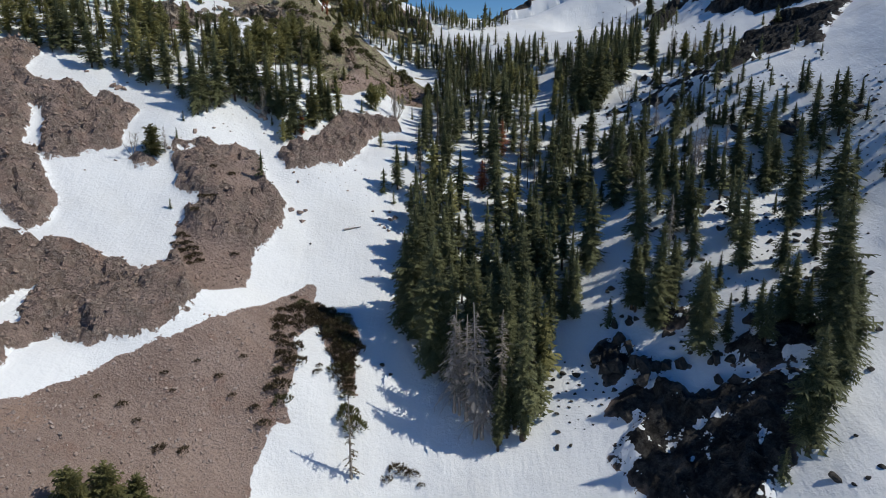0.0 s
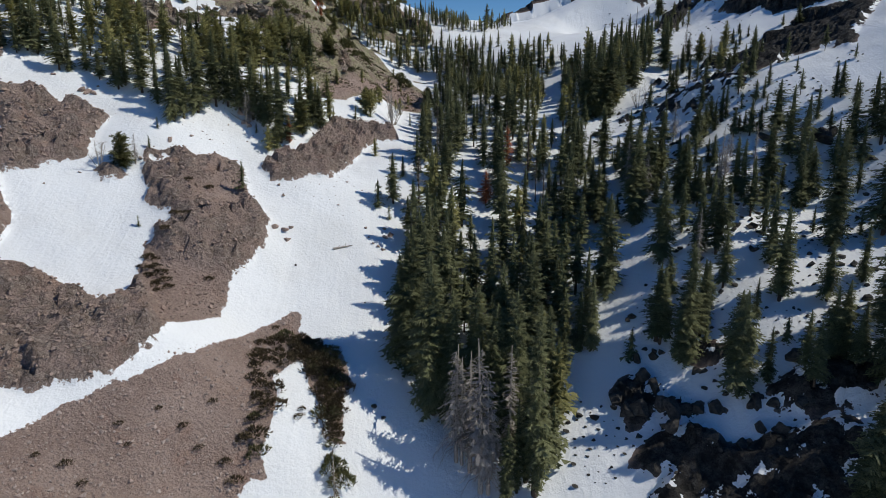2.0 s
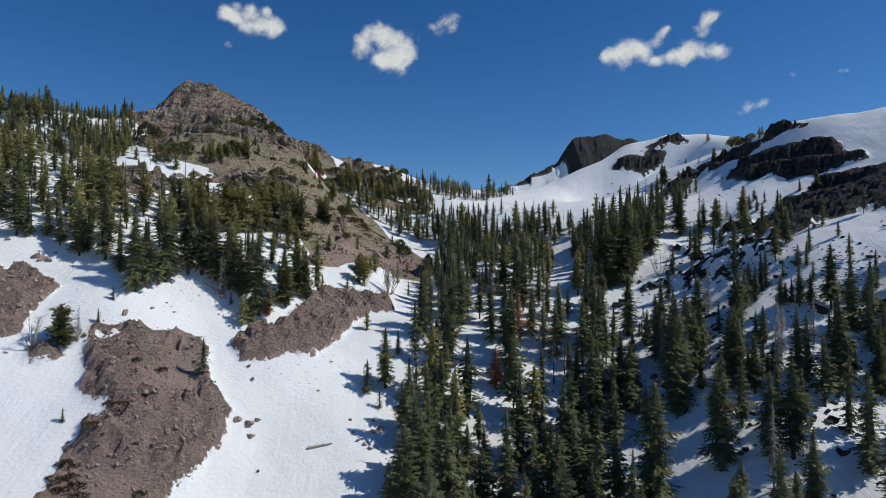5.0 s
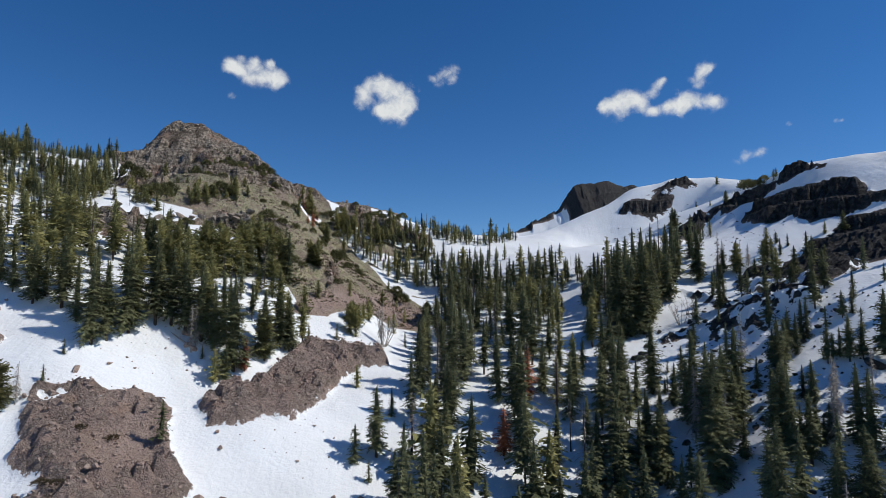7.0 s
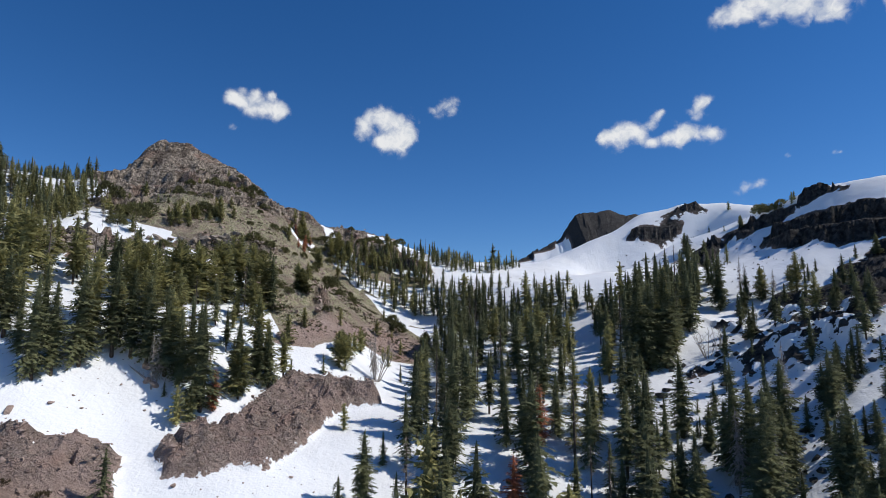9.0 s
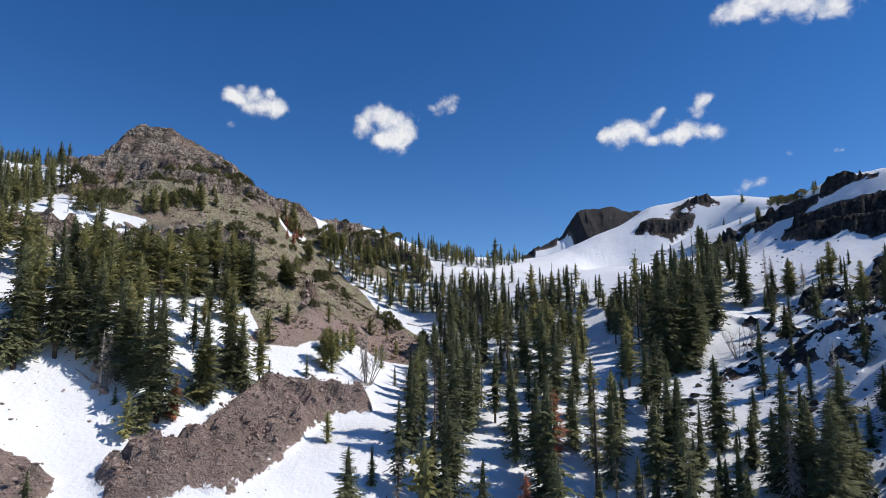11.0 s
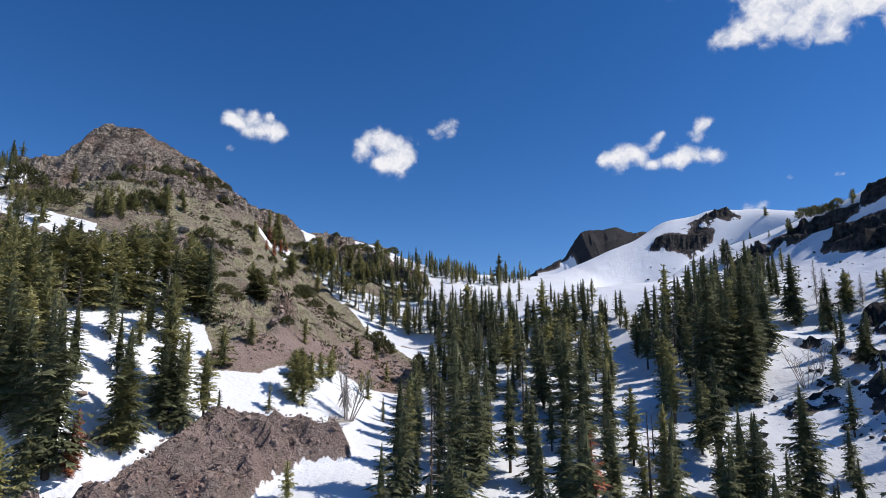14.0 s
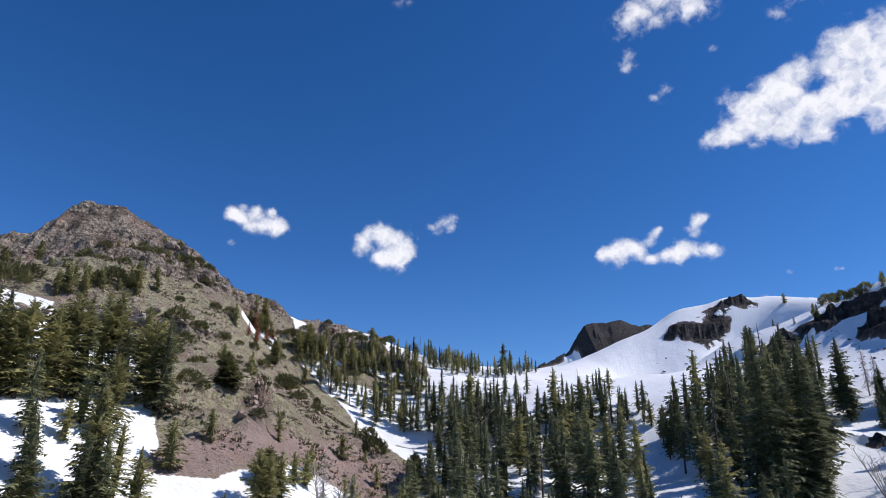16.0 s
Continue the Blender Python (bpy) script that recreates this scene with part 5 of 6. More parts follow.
for label, outline, gap, seed, taller, share in GROVES:
    places = scatter(outline, gap, seed, taller, gap * 0.6)
    distant = min(p[1] for p in outline) > 235
    grey = len(places) // 10 if gap < 5 else 0
    if grey > 3:
        joined_wood(places[:grey], THIN_GREY, "bleached dead firs standing among green ones")
    places = places[grey:]
    pines = (np.arange(len(places)) * 0.618) % 1 < share
    fine = (places[:, 1] > 186) & (places[:, 1] < 260) & (places[:, 0] > -85) & (places[:, 0] < 70)
    for which, kinds, also in ((pines & fine, FINE_PINE, ", olive green pines"), (~pines & fine, FINE, ""),
                               (pines & ~fine, FAR_PINE if distant else THIN_PINE, ", olive green pines"), (~pines & ~fine, FAR_FIRS if distant else THIN, "")):
        if which.any():
            joined_wood(places[which], kinds, label + also)

# ---- brush and stones ----
BRUSH_SPOTS = [
    (-50.1, 98.3, 1.2), (-46.9, 100.3, 1.05), (-57.4, 101.7, 1.05), (-52.4, 108.7, 0.9), (-44.0, 112.5, 0.975), (-40.5, 117.6, 0.9), (-35.1, 115.3, 1.5), (-37.1, 111.7, 1.05),
    (-35.1, 110.4, 1.35), (-47.7, 112.8, 0.75), (-54.6, 100.5, 0.75), (-50.6, 107.1, 0.675), (-61.2, 100.9, 0.6), (-41.2, 111.4, 0.75), (-34.3, 124.8, 1.65), (-32.3, 121.7, 1.5),
    (-35.9, 134.6, 1.35), (-34.0, 140.7, 1.2), (-35.8, 143.0, 0.9), (-33.7, 122.2, 1.5), (-34.1, 118.6, 1.2), (-29.2, 136.1, 1.8), (-26.2, 133.3, 1.8), (-23.3, 131.0, 1.65),
    (-21.0, 127.5, 1.65), (-31.4, 140.6, 1.5), (-28.7, 140.4, 1.5), (-25.5, 137.4, 1.5), (-20.0, 124.6, 1.2), (-20.8, 121.3, 1.05), (-19.1, 122.0, 1.05), (-9.5, 111.0, 1.5),
    (-7.8, 110.7, 1.5), (-6.1, 110.4, 1.35), (-11.1, 109.0, 1.05), (-4.4, 108.8, 0.75), (-26.8, 122.1, 0.9), (-26.4, 123.6, 0.75), (-82.2, 127.4, 0.75), (-60.6, 151.5, 1.2),
    (-60.6, 156.1, 1.05), (-62.3, 148.1, 0.9), (-57.6, 155.2, 0.9), (-62.5, 144.7, 1.05), (-63.4, 147.8, 1.5), (-60.3, 144.8, 1.65), (-60.1, 141.4, 1.35), (-57.2, 141.6, 1.2),
    (-50.9, 147.6, 1.05), (-57.7, 170.6, 1.2), (-61.7, 142.4, 1.275), (-61.0, 166.6, 1.2), (-61.7, 146.4, 1.125), (-58.7, 143.4, 1.275), (-58.6, 139.4, 1.05), (-64.3, 145.3, 0.9),
]
for (x, y, high), z in zip(BRUSH_SPOTS, height([s[0] for s in BRUSH_SPOTS], [s[1] for s in BRUSH_SPOTS])):
    BRUSHES[pick.integers(2)].plant(x, y, z - 0.05, high * 0.6, pick.random() * 360, "brush on the scree bank", 0.9 + 0.6 * pick.random())


# dark thicket along the snow tongue, thinner on the bank itself
for outline, gap, seed in (([(-30.5, 141.9), (-24.5, 139.8), (-19.6, 132.5), (-19.5, 125.7), (-19.9, 119.7), (-21.8, 123.5), (-24.8, 130.1), (-29.1, 136.6)], 1.15, 44), ([(-38.5, 136.3), (-36, 141), (-30.6, 142.5), (-29, 136), (-31.8, 133.2), (-31.4, 127), (-31.4, 119.5), (-31.8, 113.2), (-34.5, 113), (-34.8, 119.6), (-36.1, 127.2)], 2.3, 45)):
    clumps = scatter(outline, gap, seed, (0.6, 1.5))
    for (x, y, high, turn), z in zip(clumps, height(clumps[:, 0], clumps[:, 1])):
        (BRUSHES + OLIVE_BRUSH)[int(turn) % 3].plant(x, y, z - 0.05, high, turn, "thicket beside the bank", 0.9 + (turn % 5) / 10)


def rock_shape(seed, detail, squash=0.75):
    """A broken stone: a ball cut by random planes."""
    bm = bmesh.new()
    bmesh.ops.create_icosphere(bm, subdivisions=detail, radius=1.0)
    p = np.array([v.co[:] for v in bm.verts])
    t = np.array([[v.index for v in f.verts] for f in bm.faces])
    bm.free()
    r = np.random.default_rng(seed)
    for k in range(14):
        n = r.normal(size=3)
        n /= np.linalg.norm(n)
        d = p @ n
        cut = 0.32 + 0.38 * r.random()
        p = p - np.outer(np.maximum(d - cut, 0) * 0.95, n)
    p *= (1 + (0.28 if detail < 2 else 0.04) * r.normal(size=(len(p), 1))).clip(0.5, 1.5)
    return p * (1.0, 0.7 + 0.3 * r.random(), squash), t


ROCKS = [rock_shape(200 + i, 3, 0.8) for i in range(5)]
CHIPS = [rock_shape(240 + i, 0, 0.75) for i in range(6)]
PEBBLES = [rock_shape(220 + i, 1, 0.7) for i in range(8)]


def boulders(places, mat, label, group, name="boulder", tall=1.0):
    """Single boulders: x, y, radius, turn."""
    meshes = [mesh_from(name, p, t, mat) for p, t in ROCKS]
    z = height(places[:, 0], places[:, 1])
    for k, (x, y, s, turn) in enumerate(places):
        ob = tagged(new(name, meshes[k % 5]), label, "rock", group)
        ob.matrix_basis = pose(x, y, z[k] + 0.15 * s, 12 * math.sin(k), 10 * math.cos(2 * k), turn) @ Matrix.Diagonal((s, s, s * tall, 1))


def rubble(outline, gap, seed, sizes, mat, label):
    """Loose stones over an outline, joined."""
    places = scatter(outline, gap, seed, sizes)
    z, bare, cover = landform(places[:, 0], places[:, 1])
    keep = bare > 0.3
    places, z = places[keep], z[keep]
    V, T, base = [], [], 0
    for k, (x, y, s, turn) in enumerate(places):
        s = s * (0.32 + 0.68 * ((k * 0.7548) % 1) ** 2.4)
        p, t = (PEBBLES if s > 0.9 else CHIPS)[k % 6]
        c, sn = math.cos(radians(turn)) * s, math.sin(radians(turn)) * s
        V.append(np.column_stack([p[:, 0] * c - p[:, 1] * sn, p[:, 0] * sn + p[:, 1] * c, p[:, 2] * s]) + (x, y, z[k] + 0.1 * s))
        T.append(t + base)
        base += len(p)
    tagged(new("scree", mesh_from("scree", np.concatenate(V), np.concatenate(T), mat)), label, "stones", kind="stuff")


def region(kind, number):
    """The outline of that kind of bare ground, by its order above."""
    return [o for k, o in BARE if k == kind][number]


boulders(np.array([(27.1, 131.1, 1.3, 125), (23.2, 130.7, 1.2, 275), (23.3, 114.5, 1.0, 55), (26.1, 114.4, 0.7, 230), (21.8, 140.2, 0.8, 135), (23.8, 126.2, 0.4, 345), (28.1, 133.7, 0.5, 160), (50.1, 131.2, 1.2, 340), (65.4, 126.2, 2.4, 275), (56.3, 121.3, 1.6, 180), (58.1, 121.7, 1.2, 285), (24.9, 148.0, 0.7, 240), (56.8, 133.6, 0.6, 330), (54.9, 137.4, 0.7, 155), (73.8, 116.0, 1.6, 0), (74.4, 113.0, 1.3, 140), (74.7, 109.5, 1.3, 280), (77.4, 110.7, 1.0, 60), (80.3, 108.5, 1.0, 340), (64.9, 91.0, 1.4, 280), (66.6, 89.2, 0.7, 130), (68.9, 89.4, 0.7, 305), (71.7, 90.6, 0.8, 120), (71.3, 97.0, 0.6, 165), (-13.5, 128.8, 1.2, 59), (-11.7, 127.4, 0.8, 150), (-17.9, 153.2, 0.4, 300), (-34.9, 160.3, 0.5, 250)]), ROCK_DARK, "dark boulder half sunk in snow, toned for shade", "boulders on the valley floor")
boulders(np.array([(74.4, 194.8, 0.9, 344), (72.1, 189.9, 0.7, 316), (81.1, 202.6, 1.1, 159), (72.4, 160.1, 1.8, 135), (68.8, 151.7, 1.3, 121), (89.9, 156.3, 2.2, 35), (87.3, 153.9, 1.4, 325), (98.8, 181.9, 4.5, 255), (101.1, 182.3, 2.7, 0), (87.3, 188.4, 2.5, 310), (106.9, 163.1, 2.0, 50), (114.7, 177.5, 3.0, 85), (76.4, 132.5, 1.9, 325), (76.6, 130.4, 1.4, 35), (70.6, 134.7, 0.5, 265), (66.3, 127.3, 1.3, 195), (55.0, 158.5, 1.2, 340), (54.7, 162.1, 0.8, 270), (58.3, 162.9, 0.8, 85), (43.8, 138.2, 1.3, 25), (42.3, 139.6, 1.1, 280), (45.1, 137.4, 1.2, 116), (40.4, 147.2, 1.1, 70), (41.7, 147.3, 1.4, 140)]), ROCK_DARK, "dark boulder under fir trees in snow, toned for shade", "boulders on the shaded slope")
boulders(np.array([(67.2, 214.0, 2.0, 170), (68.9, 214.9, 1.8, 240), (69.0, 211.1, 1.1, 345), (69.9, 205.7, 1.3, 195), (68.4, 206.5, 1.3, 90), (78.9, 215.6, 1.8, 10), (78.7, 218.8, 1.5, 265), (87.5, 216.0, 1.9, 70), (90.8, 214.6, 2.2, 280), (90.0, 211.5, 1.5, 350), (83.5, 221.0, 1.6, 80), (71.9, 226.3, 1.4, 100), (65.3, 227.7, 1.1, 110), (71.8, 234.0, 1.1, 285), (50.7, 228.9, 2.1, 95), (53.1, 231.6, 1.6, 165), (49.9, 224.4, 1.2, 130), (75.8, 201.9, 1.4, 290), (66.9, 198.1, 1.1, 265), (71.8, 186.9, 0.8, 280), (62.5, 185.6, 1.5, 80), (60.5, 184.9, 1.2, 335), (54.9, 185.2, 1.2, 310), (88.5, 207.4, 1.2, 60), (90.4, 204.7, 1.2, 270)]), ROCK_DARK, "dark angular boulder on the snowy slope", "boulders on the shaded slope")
boulders(np.array([(-107.1, 195.7, 1.0, 5), (-98.4, 192.8, 1.8, 320), (-96.8, 192.7, 1.6, 30), (-95.2, 192.8, 1.4, 100), (-70.4, 180.4, 1.2, 255), (-66.8, 185.2, 0.7, 126), (-62.8, 187.8, 0.5, 336), (-58.1, 200.5, 1.5, 305), (-56.7, 198.1, 1.3, 340), (-55.0, 198.0, 1.5, 50), (-45.1, 184.3, 1.0, 344), (-43.0, 180.1, 0.8, 40), (-41.3, 177.3, 0.8, 89), (-41.3, 167.4, 1.3, 5), (-39.2, 167.9, 1.4, 110), (-37.9, 169.4, 1.0, 180), (-38.0, 165.9, 1.3, 145), (-15.0, 173.4, 1.0, 150), (-16.3, 170.1, 0.8, 80), (-17.6, 170.7, 0.6, 24), (-18.9, 172.4, 0.6, 335), (-15.0, 169.4, 0.9, 136), (-13.5, 174.9, 1.3, 220), (-15.2, 176.4, 0.8, 150), (-86.3, 165.8, 0.5, 355), (-91.8, 160.5, 0.5, 330), (-70.9, 174.6, 1.4, 150), (-74.8, 172.7, 1.0, 300)]), ROCK_BROWN, "brown volcanic rock showing through snow", "rocks on the sunny slope")
boulders(np.array([(-49.0, 208.9, 1.1, 70), (-50.1, 203.1, 0.9, 220), (-49.0, 203.4, 0.6, 290), (-45.3, 204.2, 1.1, 175), (-44.5, 205.1, 1.0, 245), (-65.1, 188.9, 0.5, 190), (-63.9, 188.8, 0.3, 260), (-60.1, 195.4, 0.4, 65), (-40.5, 189.5, 0.4, 105)]), ROCK_BROWN, "brown volcanic rock showing through snow", "rocks on the sunny slope")
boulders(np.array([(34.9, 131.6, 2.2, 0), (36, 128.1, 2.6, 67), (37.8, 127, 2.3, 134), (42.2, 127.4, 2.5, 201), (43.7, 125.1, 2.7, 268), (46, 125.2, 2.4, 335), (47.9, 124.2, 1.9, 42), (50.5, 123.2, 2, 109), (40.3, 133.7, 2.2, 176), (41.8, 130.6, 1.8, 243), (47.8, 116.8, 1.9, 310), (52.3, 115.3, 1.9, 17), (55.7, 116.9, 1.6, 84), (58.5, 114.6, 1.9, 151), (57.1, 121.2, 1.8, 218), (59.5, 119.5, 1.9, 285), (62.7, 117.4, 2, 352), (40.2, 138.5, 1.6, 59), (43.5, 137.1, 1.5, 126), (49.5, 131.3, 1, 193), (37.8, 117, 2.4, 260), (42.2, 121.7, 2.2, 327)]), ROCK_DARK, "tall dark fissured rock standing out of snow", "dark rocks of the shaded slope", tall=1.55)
boulders(np.array([(-107.7, 249.2, 2.6, 0), (-106.6, 251.7, 2, 83), (-103.9, 252.2, 2.8, 166), (-96.1, 244.3, 2.3, 249), (-93.4, 246.4, 2.6, 332), (-95.8, 256.7, 2.2, 55), (-96.3, 262.8, 1.9, 138), (-95.2, 266.6, 2.4, 221), (-93.2, 270.3, 1.8, 304), (-91, 272.4, 2.5, 27), (-88.1, 274.8, 2, 110), (-85.8, 278, 2.6, 193), (-81.8, 278.6, 2, 276), (-79.6, 281.1, 2.5, 359), (-76.1, 283.6, 3, 82), (-73.3, 284.8, 3.4, 165), (-70.7, 284.9, 2.6, 248), (-68.7, 288.5, 2.2, 331), (-65.8, 293.3, 1.8, 54), (-103.2, 254, 1.6, 137), (-75.1, 284.1, 1.8, 220), (-72.7, 288.3, 2.4, 303), (-107.3, 252.1, 1.7, 26)]), ROCK_GREY, "weathered brown block of the cliff band", "rocks of the cliff band", tall=0.85)
boulders(np.array([(-122.9, 330.9, 1.5, 312), (-121.6, 330.0, 1.3, 209), (-119.5, 331.3, 1.1, 162), (-117.2, 332.1, 1.4, 140), (-115.9, 333.6, 1.1, 115), (-113.0, 337.1, 1.0, 233), (-111.1, 340.1, 1.2, 15), (-86.8, 324.9, 2.3, 321), (-86.3, 326.3, 1.9, 91), (-85.0, 327.7, 1.8, 32), (-82.7, 327.8, 2.3, 105), (-81.8, 327.5, 2.2, 259), (-73.5, 324.1, 1.6, 344), (-72.2, 324.2, 1.9, 273), (-71.2, 327.2, 1.4, 76), (-69.5, 328.5, 1.5, 251), (-69.4, 330.2, 1.8, 335)]), ROCK_GREY, "weathered brown block of the summit crag", "rocks of the summit crags", tall=1.0)
boulders(np.array([(-77.5, 284.3, 2.2, 70), (-76.2, 283.5, 1.6, 90), (-73.9, 284.6, 2.0, 306), (-73.9, 285.2, 2.2, 122), (-72.4, 286.8, 1.5, 284), (-74.4, 295.8, 2.3, 178), (-75.3, 282.9, 1.9, 45), (-67.7, 273.2, 1.4, 269), (-67.2, 273.9, 1.7, 196), (-69.5, 285.4, 1.7, 288), (-64.2, 292.9, 1.2, 240), (-63.8, 293.0, 1.4, 348), (-62.7, 298.8, 1.0, 193), (-62.8, 303.7, 1.6, 246), (-60.9, 304.4, 1.3, 139)]), ROCK_GREY, "weathered pale brown block of the cliff band", "rocks of the cliff band", tall=1.1)
boulders(np.array([(-35.4, 253.6, 0.9, 22), (-36.6, 255.3, 1.0, 33), (-36.0, 253.4, 1.2, 299), (-37.2, 262.9, 0.8, 267), (-33.5, 256.8, 0.8, 175), (-34.2, 262.2, 1.0, 205), (-39.3, 268.8, 1.0, 113), (-38.3, 269.7, 1.1, 254), (-39.0, 271.6, 1.0, 71), (-37.8, 273.5, 0.8, 70), (-57.1, 401.8, 2.3, 337), (-52.5, 405.8, 2.3, 45), (-51.6, 406.1, 2.3, 84), (-46.7, 405.1, 2.1, 19), (-42.1, 407.6, 1.2, 84), (-37.9, 400.9, 1.5, 23), (-35.9, 412.4, 1.5, 355), (-31.2, 403.5, 2.1, 253)]), ROCK_BROWN, "brown rock standing out of the dry hillside", "rocks of the dry hillside", tall=0.95)
boulders(np.array([(71.7, 159.9, 1.3, 356), (68.6, 152.7, 1.0, 45), (80.0, 163.7, 1.2, 0), (68.8, 160.9, 1.4, 160), (54.0, 158.1, 0.9, 75), (45.0, 140.0, 1.2, 295), (56.7, 194.3, 0.8, 235), (69.7, 135.4, 0.6, 60), (85.6, 151.3, 1.3, 85), (45.9, 153.1, 0.8, 50), (48.6, 189.0, 0.7, 280), (72.1, 168.6, 1.0, 125)]), ROCK_DARK, "dark boulder under fir trees in snow, toned for shade", "boulders on the shaded slope")
rubble(region("soil", 0), 0.5, 31, (0.24, 0.85), ROCK_PALE, "loose reddish brown stones covering the bank")
rubble(region("rock", 0), 0.62, 32, (0.4, 1.3), ROCK_BROWN, "broken brown volcanic blocks of the outcrop")
rubble(region("rock", 1), 0.62, 33, (0.35, 1.1), ROCK_BROWN, "broken brown volcanic blocks of the outcrop")
rubble(region("rock", 2), 0.5, 34, (0.3, 0.95), ROCK_BROWN, "broken brown volcanic blocks of the outcrop")
rubble(region("dark", 8), 1.0, 35, (0.3, 1.1), ROCK_DARK, "dark broken rocks in the shade")
rubble(region("dark", 9), 1.0, 36, (0.3, 1.1), ROCK_DARK, "dark broken rocks in the shade")
rubble(region("hill", 0), 1.7, 37, (0.2, 0.9), ROCK_BROWN, "scattered stones on the dry hillside")

# bushes over the dry hillside below the summit, and stones poking out of the snow
for outline, gap, seed, kinds, high, group in (
        ([(-104, 300), (-88, 302), (-80, 322), (-76, 350), (-84, 345), (-95, 318)], 3.0, 61, BUSHES + SMALL_PINES, (1.3, 3.6), "bushes under the summit crags"),
        ([(-122, 296), (-112, 277), (-103, 271), (-95, 281), (-84, 289), (-80, 302), (-95, 297), (-108, 299), (-118, 304)], 4.6, 66, SMALL_PINES + BUSHES[:1], (2.5, 7.0), "small pines below the summit crags"),
        (SNOWY_GAP, 4.6, 68, SMALL_PINES + SNAGS[1:2], (3.0, 8.0), "small pines in the snowy gap of the sunny woods"),
        ([(-126, 290), (-113, 256), (-104, 262), (-98, 272), (-108, 282), (-118, 295)], 4.6, 67, SMALL_PINES + SNAGS[1:2], (3.0, 8.5), "small trees among snow above the cliff band"),
        ([(-100, 262), (-84, 274), (-72, 283), (-64, 275), (-80, 268), (-96, 255)], 4.4, 62, BUSHES, (1.2, 2.8), "bushes along the cliff band"),
        ([(-72, 372), (-60, 390), (-44, 400), (-24, 425), (-28, 405), (-48, 378), (-62, 366)], 3.8, 63, BUSHES, (1.4, 3.4), "bushes along the rocky ridge"),
        ([(-48, 240), (-38, 232), (-14, 278), (-8, 300), (-20, 290), (-36, 245)], 6.5, 64, SMALL_PINES, (2.5, 6.0), "small pines at the foot of the hill"),
        ([(-70, 285), (-50, 262), (-30, 300), (-40, 340), (-62, 320)], 6.5, 65, BUSHES, (0.8, 2.6), "bushes on the dry hillside")):
    places = scatter(outline, gap, seed, high)
    places = places[grain(places[:, 0], places[:, 1], 8) > 0.3]
    for (x, y, h, turn), z in zip(places, height(places[:, 0], places[:, 1])):
        kinds[int(turn) % len(kinds)].plant(x, y, z - 0.1, h, turn, group, 0.9 + (turn % 7) / 20)


HILLSIDE = [(-104, 280), (-90, 290), (-76, 280), (-58, 262), (-40, 236), (-14, 268), (-8, 296), (-22, 320), (-40, 350), (-62, 372), (-84, 352), (-100, 322)]
BERM = [(-72, 92), (-64, 105), (-53, 114.4), (-44, 128.4), (-34, 148.4), (-33, 147), (-44, 126.2), (-53, 113), (-64, 103.6), (-71, 91)]
LOW = [dome(np.random.default_rng(250 + i), 0.9, 0.6, 18, 0.4) for i in range(4)]


def strewn(name, outline, gap, seed, sizes, shapes, mat, label, category, patchy=0.0, on_bare=0.2):
    """Small stones or tufts strewn over the bare ground of an outline, joined."""
    places = scatter(outline, gap, seed, sizes)
    z, bare, cover = landform(places[:, 0], places[:, 1])
    keep = (bare > on_bare) & (grain(places[:, 0], places[:, 1], 9) > patchy)
    pieces = []
    for k, ((x, y, s, turn), h) in enumerate(zip(places[keep], z[keep])):
        p, t = shapes[k % len(shapes)]
        s = s * (0.35 + 0.65 * ((k * 0.7548) % 1) ** 2)
        c, sn = math.cos(turn) * s, math.sin(turn) * s
        pieces.append((np.column_stack([p[:, 0] * c - p[:, 1] * sn, p[:, 0] * sn + p[:, 1] * c, p[:, 2] * s]) + (x, y, h), t))
    tagged(new(name, mesh_from(name, *merge(pieces), mat)), label, category, kind="stuff")


strewn("stones", HILLSIDE, 1.15, 81, (0.35, 1.7), CHIPS, ROCK_BROWN, "grey-brown stones strewn over the dry hillside", "stones", 0.3)
strewn("stones", [(-150, 322), (-130, 300), (-104, 296), (-84, 330), (-66, 366), (-30, 400), (-14, 425), (-40, 430), (-75, 400), (-110, 396), (-150, 360)], 1.7, 83, (0.5, 1.9), CHIPS, ROCK_GREY, "grey-brown broken blocks of the summit crags", "stones", 0.42)
# these stones also stand in for the shadow line along the bank's edge
strewn("stones", BERM, 0.7, 84, (0.2, 0.7), CHIPS, ROCK_BROWN, "brown stones along the snow edge, also marking its shadow line", "stones", 0.3, -1.0)
strewn("low_brush", HILLSIDE, 1.15, 82, (0.5, 1.7), LOW, BRUSH_GREEN, "low olive brush in patches on the dry hillside", "brush", 0.38)


def fallen(x, y, turn, long, label, limbs):
    """A dead tree lying on the ground, with the stumps of its branches."""
    r = np.random.default_rng(int(long * 10))
    log = tagged(new("fallen_tree"), label, "fallen tree")
    new("trunk", mesh_from("trunk", *rod((0, 0, 0.1), (long, 0, 0.25), 0.32, 0.08, 7), DEADWOOD, True)).parent = log
    for k in range(limbs):
        u, a = long * (0.15 + 0.8 * r.random()), r.normal() * 1.1
        e = np.array((u + 1.0 * r.random(), math.sin(a) * long * 0.16, 0.3 + abs(math.cos(a)) * long * 0.13))
        new("branch", mesh_from("branch", *rod((u, 0, 0.2), e, 0.08, 0.02), DEADWOOD)).parent = log
    far = np.array((x + math.cos(radians(turn)) * long, y + math.sin(radians(turn)) * long))
    za, zb = height([x, far[0]], [y, far[1]])
    log.matrix_basis = pose(x, y, za + 0.1, 0, 0, turn) @ pose(0, 0, 0, 0, -math.degrees(math.atan2(zb - za, long)), 0)


